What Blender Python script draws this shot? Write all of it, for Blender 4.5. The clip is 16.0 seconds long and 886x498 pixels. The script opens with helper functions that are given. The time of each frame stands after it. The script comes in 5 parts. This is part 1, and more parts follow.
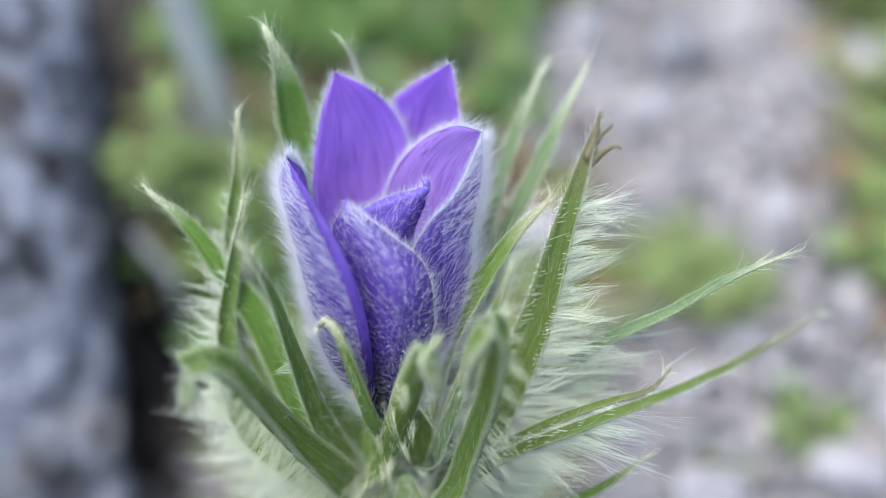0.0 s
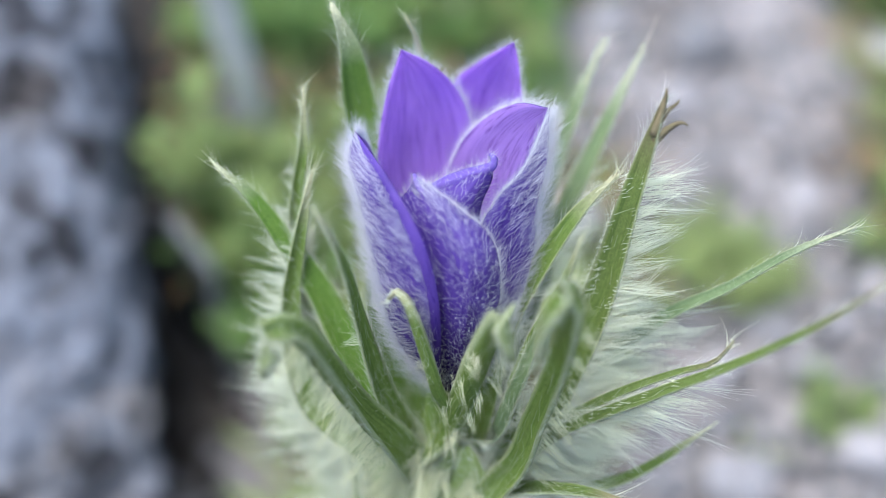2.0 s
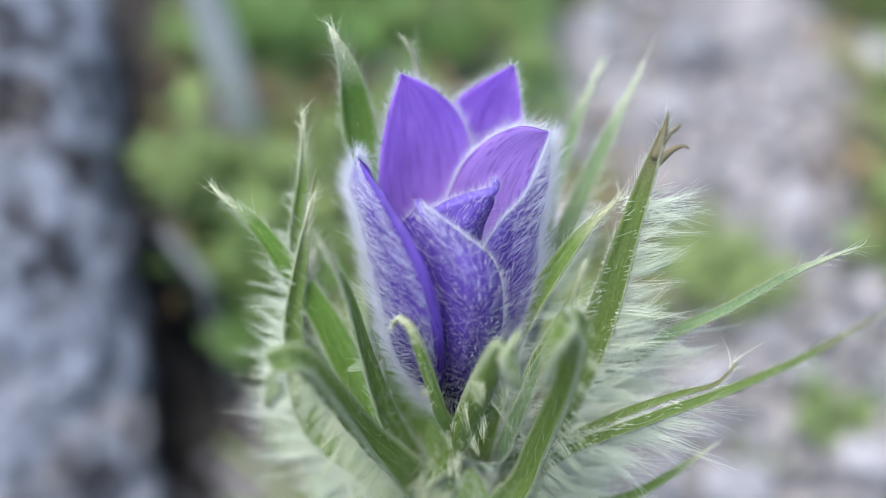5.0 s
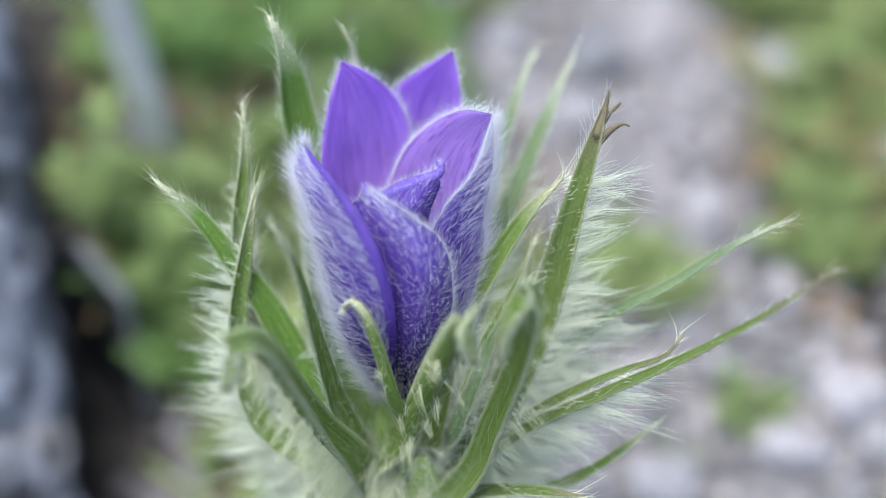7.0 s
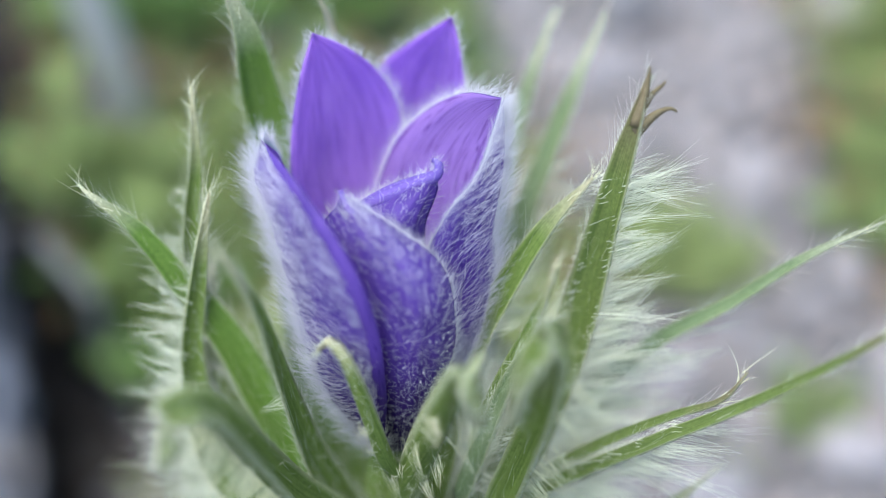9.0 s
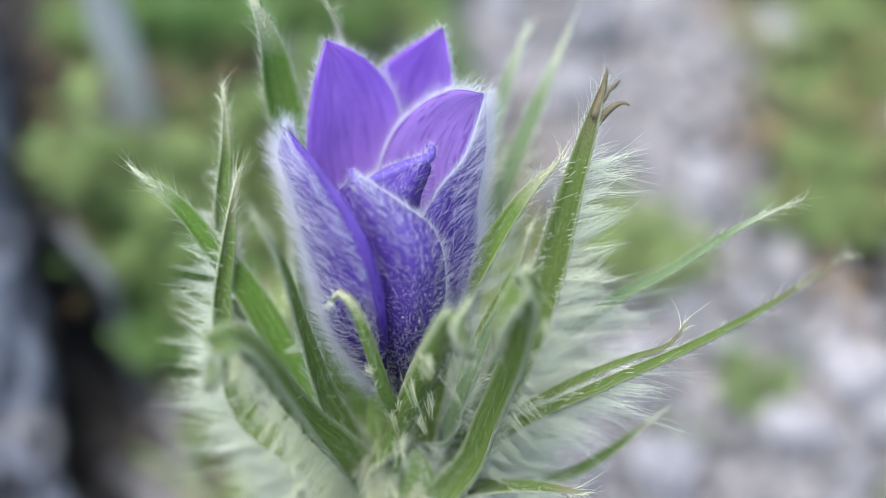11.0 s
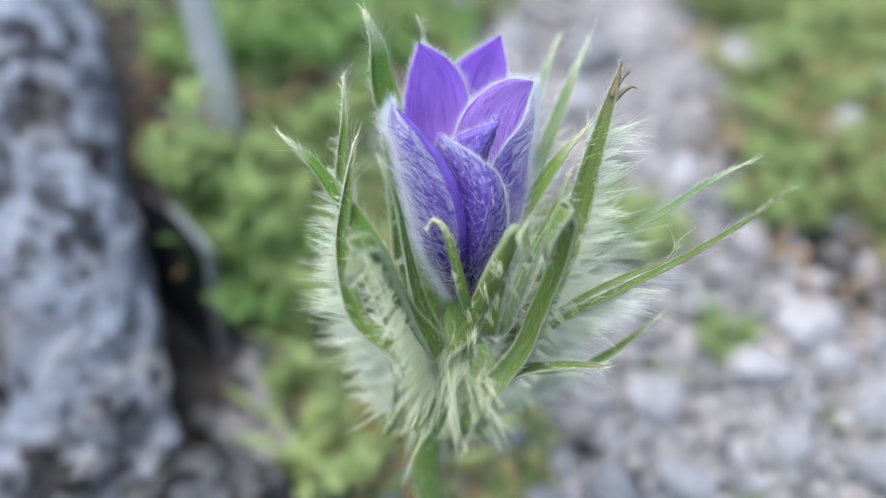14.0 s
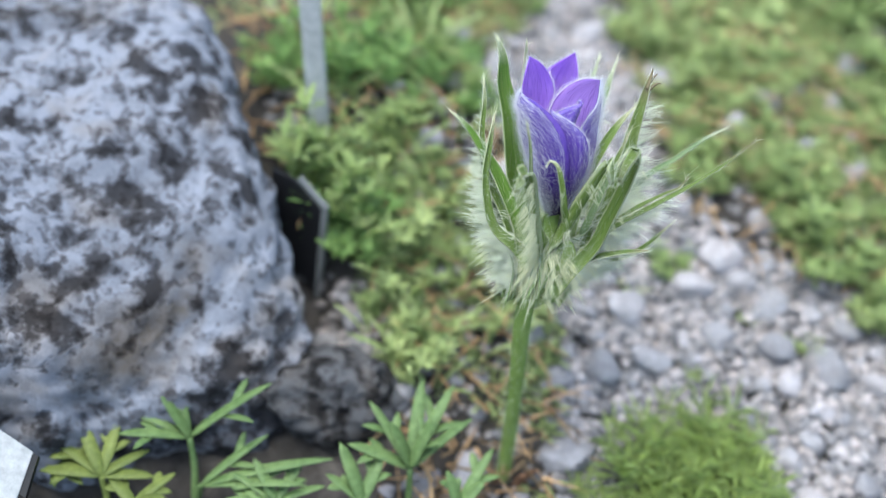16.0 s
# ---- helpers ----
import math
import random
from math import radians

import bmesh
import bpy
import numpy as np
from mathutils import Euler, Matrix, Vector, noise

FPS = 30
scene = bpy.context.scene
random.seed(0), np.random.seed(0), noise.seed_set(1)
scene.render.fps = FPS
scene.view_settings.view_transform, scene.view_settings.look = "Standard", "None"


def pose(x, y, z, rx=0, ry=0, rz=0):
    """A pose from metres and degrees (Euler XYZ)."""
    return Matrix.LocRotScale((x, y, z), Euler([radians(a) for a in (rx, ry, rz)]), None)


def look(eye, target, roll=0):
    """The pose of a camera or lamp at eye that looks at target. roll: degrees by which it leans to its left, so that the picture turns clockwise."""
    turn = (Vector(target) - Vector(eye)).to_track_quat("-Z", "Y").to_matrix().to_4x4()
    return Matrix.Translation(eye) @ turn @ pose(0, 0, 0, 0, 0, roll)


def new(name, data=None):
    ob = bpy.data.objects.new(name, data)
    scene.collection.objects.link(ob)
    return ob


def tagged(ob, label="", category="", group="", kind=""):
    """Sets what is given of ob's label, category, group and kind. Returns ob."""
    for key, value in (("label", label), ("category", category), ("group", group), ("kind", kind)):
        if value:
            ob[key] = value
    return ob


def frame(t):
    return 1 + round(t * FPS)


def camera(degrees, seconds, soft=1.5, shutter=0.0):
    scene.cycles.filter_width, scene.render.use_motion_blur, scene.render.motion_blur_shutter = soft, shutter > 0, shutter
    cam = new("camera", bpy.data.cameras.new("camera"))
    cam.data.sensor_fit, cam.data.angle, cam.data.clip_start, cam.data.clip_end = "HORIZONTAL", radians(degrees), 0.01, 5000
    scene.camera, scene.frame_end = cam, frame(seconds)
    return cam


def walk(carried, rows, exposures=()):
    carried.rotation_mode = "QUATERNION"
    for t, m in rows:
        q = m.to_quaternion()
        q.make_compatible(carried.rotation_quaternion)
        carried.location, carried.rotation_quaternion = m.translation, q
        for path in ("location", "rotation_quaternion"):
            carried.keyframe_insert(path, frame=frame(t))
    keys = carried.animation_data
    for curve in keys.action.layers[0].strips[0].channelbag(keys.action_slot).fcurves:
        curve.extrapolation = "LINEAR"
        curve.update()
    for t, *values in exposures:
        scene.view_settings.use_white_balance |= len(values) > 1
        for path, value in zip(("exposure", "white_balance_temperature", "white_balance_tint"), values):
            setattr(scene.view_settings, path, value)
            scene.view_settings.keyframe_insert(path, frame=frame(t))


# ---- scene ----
cam = camera(38.0, 16.0, soft=0.65)
walk(cam, [
    (0, look((0.0303, -0.1089, 0.2276), (-0.0045, 0.0274, 0.0854), -3.93)),
    (0.5, look((0.0332, -0.1116, 0.2304), (-0.0024, 0.0243, 0.0880), -3.99)),
    (1, look((0.0332, -0.1144, 0.2332), (-0.0022, 0.0215, 0.0908), -4.00)),
    (1.5, look((0.0301, -0.1126, 0.2327), (-0.0049, 0.0233, 0.0903), -3.72)),
    (2, look((0.0206, -0.1157, 0.2268), (-0.0109, 0.0223, 0.0855), -2.63)),
    (2.5, look((0.0249, -0.1147, 0.2247), (-0.0076, 0.0229, 0.0832), -2.66)),
    (3, look((0.0247, -0.1132, 0.2262), (-0.0078, 0.0240, 0.0843), -2.97)),
    (3.5, look((0.0220, -0.1132, 0.2274), (-0.0099, 0.0241, 0.0854), -3.07)),
    (4, look((0.0190, -0.1145, 0.2273), (-0.0123, 0.0227, 0.0851), -2.90)),
    (4.2, look((0.0213, -0.1141, 0.2302), (-0.0109, 0.0225, 0.0877), -3.18)),
    (6.3, look((0.0104, -0.1126, 0.2275), (-0.0060, 0.0267, 0.0850), -0.25)),
    (6.5, look((0.0105, -0.1144, 0.2241), (-0.0043, 0.0263, 0.0827), 0.05)),
    (7, look((0.0101, -0.1197, 0.2253), (-0.0004, 0.0246, 0.0873), 1.05)),
    (7.5, look((0.0045, -0.1237, 0.2279), (-0.0036, 0.0208, 0.0899), 1.39)),
    (8, look((0.0055, -0.1184, 0.2256), (-0.0017, 0.0253, 0.0867), 1.27)),
    (8.5, look((0.0073, -0.0925, 0.2103), (-0.0048, 0.0432, 0.0639), -0.28)),
    (9, look((0.0107, -0.0903, 0.2093), (-0.0036, 0.0462, 0.0638), -1.17)),
    (9.2, look((0.0117, -0.0892, 0.2146), (-0.0030, 0.0451, 0.0671), -1.19)),
    (11.3, look((0.0092, -0.1143, 0.2260), (0.0026, 0.0266, 0.0842), 1.36)),
    (11.5, look((-0.0005, -0.1145, 0.2308), (-0.0030, 0.0218, 0.0845), 2.19)),
    (12, look((-0.0098, -0.1302, 0.2519), (-0.0073, 0.0066, 0.1060), 3.23)),
    (12.5, look((0.0004, -0.1447, 0.2574), (-0.0045, -0.0051, 0.1143), 1.29)),
    (13, look((-0.0034, -0.1575, 0.2486), (-0.0078, -0.0127, 0.1107), 1.54)),
    (13.5, look((-0.0021, -0.1608, 0.2515), (-0.0073, -0.0161, 0.1135), 1.56)),
    (14, look((-0.0015, -0.1675, 0.2510), (-0.0064, -0.0209, 0.1150), 1.71)),
    (14.5, look((-0.0088, -0.1903, 0.2668), (-0.0092, -0.0427, 0.1319), 2.90)),
    (15, look((-0.0290, -0.2176, 0.2892), (-0.0197, -0.0692, 0.1555), 5.24)),
    (15.5, look((-0.0553, -0.2577, 0.3126), (-0.0363, -0.1084, 0.1810), 7.36)),
    (16, look((-0.0850, -0.2828, 0.3093), (-0.0554, -0.1313, 0.1821), 9.20)),
], exposures=[(0, 1.44, 6280, 7), (4, 1.42, 6280, 7), (9, 1.36, 6280, 7), (13, 1.43, 6280, 6), (16, 1.48, 6260, 3)])
cam.data.dof.use_dof = True
cam.data.dof.aperture_fstop = 5.0

# ---- light: a bright overcast day ----
world = bpy.data.worlds.new("overcast_sky")
scene.world = world
world.use_nodes = True
wn = world.node_tree.nodes
sky = wn.new("ShaderNodeTexSky")
sky.sky_type = "NISHITA"
sky.sun_disc = False
sky.sun_elevation, sky.sun_rotation = radians(75), radians(-100)
sky.dust_density = 3.0
wn["Background"].inputs["Strength"].default_value = 0.15
world.node_tree.links.new(sky.outputs["Color"], wn["Background"].inputs["Color"])
sun_data = bpy.data.lights.new("sun", "SUN")
sun_data.energy, sun_data.angle, sun_data.color = 1.5, radians(40), (0.96, 0.99, 1.0)
sun = new("sun", sun_data)
sun.matrix_world = look((-0.5, -0.1, 2.0), (0, 0, 0))

# ---- helpers of this scene: lengths below are in centimetres ----
CM = 0.01
ORIGIN = {}
rng = np.random.default_rng(7)


def thing(name, at=(0, 0, 0), label="", category="", group="", kind=""):
    ob = new(name)
    ob.empty_display_size = 0.01
    ob.location = Vector(at) * CM
    ORIGIN[ob.name] = Vector(at)
    return tagged(ob, label, category, group, kind)


def link_mesh(name, verts, faces, material, parent=None, label="", kind="", origin=(0, 0, 0), uvs=None, smooth=True):
    """Links a mesh given in centimetres as one object, under a thing or part where one is given."""
    v = (np.asarray(verts, float) - np.array(origin, float)) * CM
    me = bpy.data.meshes.new(name)
    me.from_pydata(v.tolist(), [], [list(map(int, q)) for q in faces] if not isinstance(faces, list) else faces)
    if uvs is not None:
        layer = me.uv_layers.new(name="along")
        idx = np.empty(len(me.loops), int)
        me.loops.foreach_get("vertex_index", idx)
        layer.data.foreach_set("uv", np.asarray(uvs, float)[idx].ravel())
    if smooth:
        me.polygons.foreach_set("use_smooth", [True] * len(me.polygons))
    me.materials.append(material)
    me.update()
    ob = new(name, me)
    o = Vector(origin)
    if parent is not None:
        ob.parent = parent
        ob.location = (o - ORIGIN[parent.name]) * CM
    else:
        ob.location = o * CM
    ORIGIN[ob.name] = o
    return tagged(ob, label, "", "", kind)


# ---- materials ----
def material(name):
    m = bpy.data.materials.new(name)
    m.use_nodes = True
    return m, m.node_tree.nodes, m.node_tree.links


def ramp(nodes, stops):
    r = nodes.new("ShaderNodeValToRGB")
    while len(r.color_ramp.elements) < len(stops):
        r.color_ramp.elements.new(0.5)
    for e, (p, c) in zip(r.color_ramp.elements, stops):
        e.position, e.color = p, (*c, 1)
    return r


def noise_tex(nodes, links, scale, detail=5, rough=0.6, coord=None, distortion=0.0):
    n = nodes.new("ShaderNodeTexNoise")
    n.inputs["Scale"].default_value, n.inputs["Detail"].default_value = scale, detail
    n.inputs["Roughness"].default_value, n.inputs["Distortion"].default_value = rough, distortion
    if coord is not None:
        links.new(coord, n.inputs["Vector"])
    return n


def mixed(nodes, links, kind, fac, a, b):
    m = nodes.new("ShaderNodeMix")
    m.data_type, m.blend_type = "RGBA", kind
    for sock, val in ((m.inputs["Factor"], fac), (m.inputs["A"], a), (m.inputs["B"], b)):
        if hasattr(val, "links"):
            links.new(val, sock)
        elif isinstance(val, tuple):
            sock.default_value = (*val, 1)
        else:
            sock.default_value = val
    return m.outputs["Result"]


def bump(nodes, links, height, strength, distance):
    b = nodes.new("ShaderNodeBump")
    b.inputs["Strength"].default_value, b.inputs["Distance"].default_value = strength, distance
    links.new(height, b.inputs["Height"])
    return b.outputs["Normal"]


def finish(nodes, links, colour, rough, normal=None, translucent=0.0, spec=0.4, tint=(1, 1, 1)):
    p = nodes["Principled BSDF"]
    p.inputs["Roughness"].default_value = rough
    p.inputs["Specular IOR Level"].default_value = spec
    links.new(colour, p.inputs["Base Color"])
    if normal is not None:
        links.new(normal, p.inputs["Normal"])
    if translucent:
        t = nodes.new("ShaderNodeBsdfTranslucent")
        links.new(mixed(nodes, links, "MULTIPLY", 1.0, colour, tint), t.inputs["Color"])
        mix = nodes.new("ShaderNodeMixShader")
        mix.inputs["Fac"].default_value = translucent
        links.new(p.outputs["BSDF"], mix.inputs[1])
        links.new(t.outputs["BSDF"], mix.inputs[2])
        links.new(mix.outputs["Shader"], nodes["Material Output"].inputs["Surface"])


def grainy(name, stops, scale, rough=0.8, bump_by=0.4, dist=0.0004, fine=6.0, island=0.0, object_vary=0.0, spec=0.3, translucent=0.0):
    """A surface whose colour varies at two scales, with a fine relief."""
    m, n, l = material(name)
    co = n.new("ShaderNodeTexCoord").outputs["Object"]
    big, small = noise_tex(n, l, scale, 6, 0.62, co, 0.4), noise_tex(n, l, scale * fine, 4, 0.7, co)
    r = ramp(n, stops)
    l.new(big.outputs["Fac"], r.inputs["Fac"])
    g = ramp(n, [(0.25, (0.6, 0.6, 0.6)), (0.75, (1.25, 1.25, 1.25))])
    l.new(small.outputs["Fac"], g.inputs["Fac"])
    colour = mixed(n, l, "MULTIPLY", 0.8, r.outputs["Color"], g.outputs["Color"])
    if island or object_vary:
        src = n.new("ShaderNodeNewGeometry").outputs["Random Per Island"] if island else n.new("ShaderNodeObjectInfo").outputs["Random"]
        k = island or object_vary
        v = ramp(n, [(0.0, (1 - k, 1 - k * 0.95, 1 - k * 0.9)), (0.5, (1.0, 0.99, 0.99)), (1.0, (1 + k, 1 + k * 0.85, 1 + k * 0.8))])
        l.new(src, v.inputs["Fac"])
        colour = mixed(n, l, "MULTIPLY", 1.0, colour, v.outputs["Color"])
    finish(n, l, colour, rough, bump(n, l, small.outputs["Fac"], bump_by, dist), translucent, spec)
    return m


def tepal_material(name, dark, light, see):
    """Violet petal tissue with fine dark veins that run to the tip; shade is painted in towards its base."""
    m, n, l = material(name)
    uv = n.new("ShaderNodeUVMap").outputs["UV"]
    co = n.new("ShaderNodeTexCoord").outputs["Object"]
    mp = n.new("ShaderNodeMapping")
    mp.inputs["Scale"].default_value = (1.6, 30.0, 1.0)
    l.new(uv, mp.inputs["Vector"])
    vein = noise_tex(n, l, 1.0, 2, 0.45, mp.outputs["Vector"], 0.35)
    fan = n.new("ShaderNodeMath")
    fan.operation = "PINGPONG"
    fan.inputs[1].default_value = 0.055
    l.new(vein.outputs["Fac"], fan.inputs[0])
    veins = ramp(n, [(0.0, (0.36, 0.27, 0.56)), (0.007, (0.55, 0.45, 0.72)), (0.018, (1, 1, 1))])
    l.new(fan.outputs["Value"], veins.inputs["Fac"])
    cloud = noise_tex(n, l, 160, 4, 0.6, co)
    base = ramp(n, [(0.3, dark), (0.7, light)])
    l.new(cloud.outputs["Fac"], base.inputs["Fac"])
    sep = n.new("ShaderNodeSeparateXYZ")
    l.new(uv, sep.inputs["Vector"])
    # the shade deep in the flower, put into the colour: near black at the base
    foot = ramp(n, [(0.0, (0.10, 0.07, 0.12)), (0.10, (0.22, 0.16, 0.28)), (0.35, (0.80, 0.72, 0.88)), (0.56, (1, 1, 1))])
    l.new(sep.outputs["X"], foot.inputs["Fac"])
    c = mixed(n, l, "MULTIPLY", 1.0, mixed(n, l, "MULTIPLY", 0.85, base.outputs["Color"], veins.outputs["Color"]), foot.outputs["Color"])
    finish(n, l, c, 0.55, bump(n, l, vein.outputs["Fac"], 0.35, 0.0003), see, 0.25, (1.0, 0.92, 1.0))
    return m


def bract_material(name, low, high, tip, tip_from=0.82):
    """Leaf green with long fibres, which pales to a dry tip."""
    m, n, l = material(name)
    uv = n.new("ShaderNodeUVMap").outputs["UV"]
    co = n.new("ShaderNodeTexCoord").outputs["Object"]
    mp = n.new("ShaderNodeMapping")
    mp.inputs["Scale"].default_value = (3.0, 16.0, 1.0)
    l.new(uv, mp.inputs["Vector"])
    fibre = noise_tex(n, l, 1.0, 4, 0.6, mp.outputs["Vector"])
    fine = noise_tex(n, l, 2600, 3, 0.6, co)
    r = ramp(n, [(0.36, low), (0.64, high)])
    l.new(fibre.outputs["Fac"], r.inputs["Fac"])
    sep = n.new("ShaderNodeSeparateXYZ")
    l.new(uv, sep.inputs["Vector"])
    t = ramp(n, [(tip_from, (0, 0, 0)), (min(1.0, tip_from + 0.13), (1, 1, 1))])
    l.new(sep.outputs["X"], t.inputs["Fac"])
    c = mixed(n, l, "MIX", t.outputs["Color"], r.outputs["Color"], tip)
    margin = ramp(n, [(0.0, (0.5, 0.5, 0.5)), (0.09, (0, 0, 0)), (0.91, (0, 0, 0)), (1.0, (0.5, 0.5, 0.5))])
    l.new(sep.outputs["Y"], margin.inputs["Fac"])
    c = mixed(n, l, "MIX", margin.outputs["Color"], c, (0.56, 0.58, 0.42))
    foot = ramp(n, [(0.05, (1, 1, 1)), (0.28, (0, 0, 0))])
    l.new(sep.outputs["X"], foot.inputs["Fac"])
    c = mixed(n, l, "MIX", foot.outputs["Color"], c, (0.30, 0.40, 0.155))
    g = ramp(n, [(0.3, (0.8, 0.82, 0.75)), (0.7, (1.2, 1.2, 1.15))])
    l.new(fine.outputs["Fac"], g.inputs["Fac"])
    c = mixed(n, l, "MULTIPLY", 1.0, c, g.outputs["Color"])
    relief = mixed(n, l, "MIX", 0.45, fibre.outputs["Color"], fine.outputs["Color"])
    finish(n, l, c, 0.6, bump(n, l, relief, 0.8, 0.0004), 0.35, 0.3)
    return m


def hair_material(name, colour, see=0.6):
    m, n, l = material(name)
    v = ramp(n, [(0.0, tuple(0.9 * c for c in colour)), (1.0, colour)])
    l.new(n.new("ShaderNodeNewGeometry").outputs["Random Per Island"], v.inputs["Fac"])
    finish(n, l, v.outputs["Color"], 0.4, None, see, 0.5)
    return m


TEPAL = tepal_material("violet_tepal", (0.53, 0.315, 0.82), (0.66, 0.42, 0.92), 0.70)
# bluer violet of the outer face, darkened further to stand for its shaded side
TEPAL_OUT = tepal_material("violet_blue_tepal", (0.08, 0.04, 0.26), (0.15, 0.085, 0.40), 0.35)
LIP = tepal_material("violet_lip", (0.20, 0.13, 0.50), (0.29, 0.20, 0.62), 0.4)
BRACT = bract_material("bract_green", (0.115, 0.185, 0.038), (0.205, 0.29, 0.078), (0.60, 0.57, 0.40), 0.86)
BRACT_PALE = bract_material("bract_pale", (0.145, 0.215, 0.105), (0.225, 0.30, 0.155), (0.62, 0.63, 0.50), 0.86)
BRACT_CUP = bract_material("bract_cup", (0.28, 0.375, 0.12), (0.40, 0.50, 0.19), (0.45, 0.52, 0.28), 0.95)
BRACT_FRESH = bract_material("bract_fresh", (0.10, 0.195, 0.03), (0.18, 0.30, 0.062), (0.66, 0.65, 0.50), 0.88)
BRACT_STRAP = bract_material("bract_strap", (0.115, 0.18, 0.038), (0.20, 0.275, 0.075), (0.40, 0.45, 0.25), 0.88)
BRACT_OLIVE = bract_material("bract_olive", (0.10, 0.155, 0.036), (0.18, 0.24, 0.07), (0.30, 0.26, 0.16), 0.84)
BRACT_TALL = bract_material("bract_tall", (0.10, 0.155, 0.036), (0.18, 0.24, 0.07), (0.20, 0.165, 0.095), 0.84)
BRACT_CREAM = bract_material("bract_cream", (0.22, 0.27, 0.13), (0.32, 0.36, 0.19), (0.84, 0.81, 0.60), 0.55)
HAIR = hair_material("silky_hair", (0.91, 0.94, 0.81), 0.5)
HAIR_CREAM = hair_material("cream_silk", (0.94, 0.95, 0.72), 0.5)
HAIR_COOL = hair_material("tepal_hair", (0.93, 0.93, 0.97))
STEM = grainy("stem_green", [(0.3, (0.125, 0.195, 0.04)), (0.7, (0.22, 0.31, 0.08))], 260, 0.6, 0.4, 0.0003, translucent=0.1)
SOIL = grainy("soil", [(0.30, (0.018, 0.016, 0.014)), (0.5, (0.045, 0.039, 0.034)), (0.7, (0.10, 0.088, 0.078))], 60, 0.95, 0.9, 0.002, 7)
PEBBLE = grainy("pebble_stone", [(0.3, (0.175, 0.163, 0.167)), (0.55, (0.28, 0.272, 0.284)), (0.75, (0.355, 0.356, 0.385))], 55, 0.85, 0.4, 0.0006, 8, object_vary=0.3)
GRIT = grainy("grit", [(0.3, (0.165, 0.146, 0.135)), (0.55, (0.265, 0.246, 0.243)), (0.75, (0.35, 0.34, 0.35))], 80, 0.9, 0.4, 0.0005, 6, island=0.5)
WEED = grainy("weed_green", [(0.3, (0.27, 0.35, 0.13)), (0.7, (0.48, 0.56, 0.26))], 120, 0.6, 0.2, 0.0002, 5, island=0.3, translucent=0.35)
WEED_BRIGHT = grainy("weed_bright", [(0.3, (0.22, 0.31, 0.105)), (0.7, (0.40, 0.49, 0.21))], 120, 0.6, 0.2, 0.0002, 5, island=0.3, translucent=0.35)
FEATHER = grainy("feather_green", [(0.3, (0.30, 0.40, 0.12)), (0.7, (0.50, 0.60, 0.235))], 120, 0.6, 0.2, 0.0002, 5, island=0.3, translucent=0.4)
# a deeper green; left of the flower its dark tone also stands for shade
WEED_DEEP = grainy("weed_deep", [(0.3, (0.16, 0.28, 0.085)), (0.7, (0.29, 0.43, 0.15))], 120, 0.6, 0.2, 0.0002, 5, island=0.3, translucent=0.35)
LEAF = grainy("leaf_green", [(0.3, (0.09, 0.155, 0.05)), (0.7, (0.175, 0.255, 0.095))], 90, 0.55, 0.3, 0.0003, 6, translucent=0.25)
OLIVE_LEAF = grainy("olive_leaf", [(0.3, (0.095, 0.13, 0.03)), (0.7, (0.19, 0.23, 0.06))], 90, 0.6, 0.3, 0.0003, 6, translucent=0.25)
DRY = grainy("dry_litter", [(0.3, (0.22, 0.12, 0.055)), (0.7, (0.46, 0.32, 0.17))], 90, 0.85, 0.2, 0.0002, 5, island=0.4)
METAL_GREY = grainy("grey_painted_metal", [(0.3, (0.38, 0.385, 0.375)), (0.7, (0.50, 0.505, 0.49))], 40, 0.5, 0.1, 0.0002, 8)
METAL_WHITE = grainy("white_metal", [(0.3, (0.22, 0.23, 0.235)), (0.7, (0.30, 0.31, 0.315))], 40, 0.45, 0.1, 0.0002, 8)
EDGE_GREY = grainy("dull_edge_metal", [(0.3, (0.12, 0.125, 0.125)), (0.7, (0.19, 0.195, 0.19))], 40, 0.6, 0.1, 0.0002, 8)
BLACK = grainy("black_panel", [(0.3, (0.006, 0.006, 0.007)), (0.7, (0.014, 0.014, 0.016))], 60, 0.5, 0.1, 0.0002, 8)
STRAW = grainy("dry_straw", [(0.3, (0.11, 0.09, 0.05)), (0.7, (0.22, 0.18, 0.10))], 300, 0.8, 0.3, 0.0002)
BROWN = grainy("brown_sheath", [(0.3, (0.07, 0.035, 0.02)), (0.7, (0.20, 0.11, 0.06))], 200, 0.9, 0.4, 0.0003)


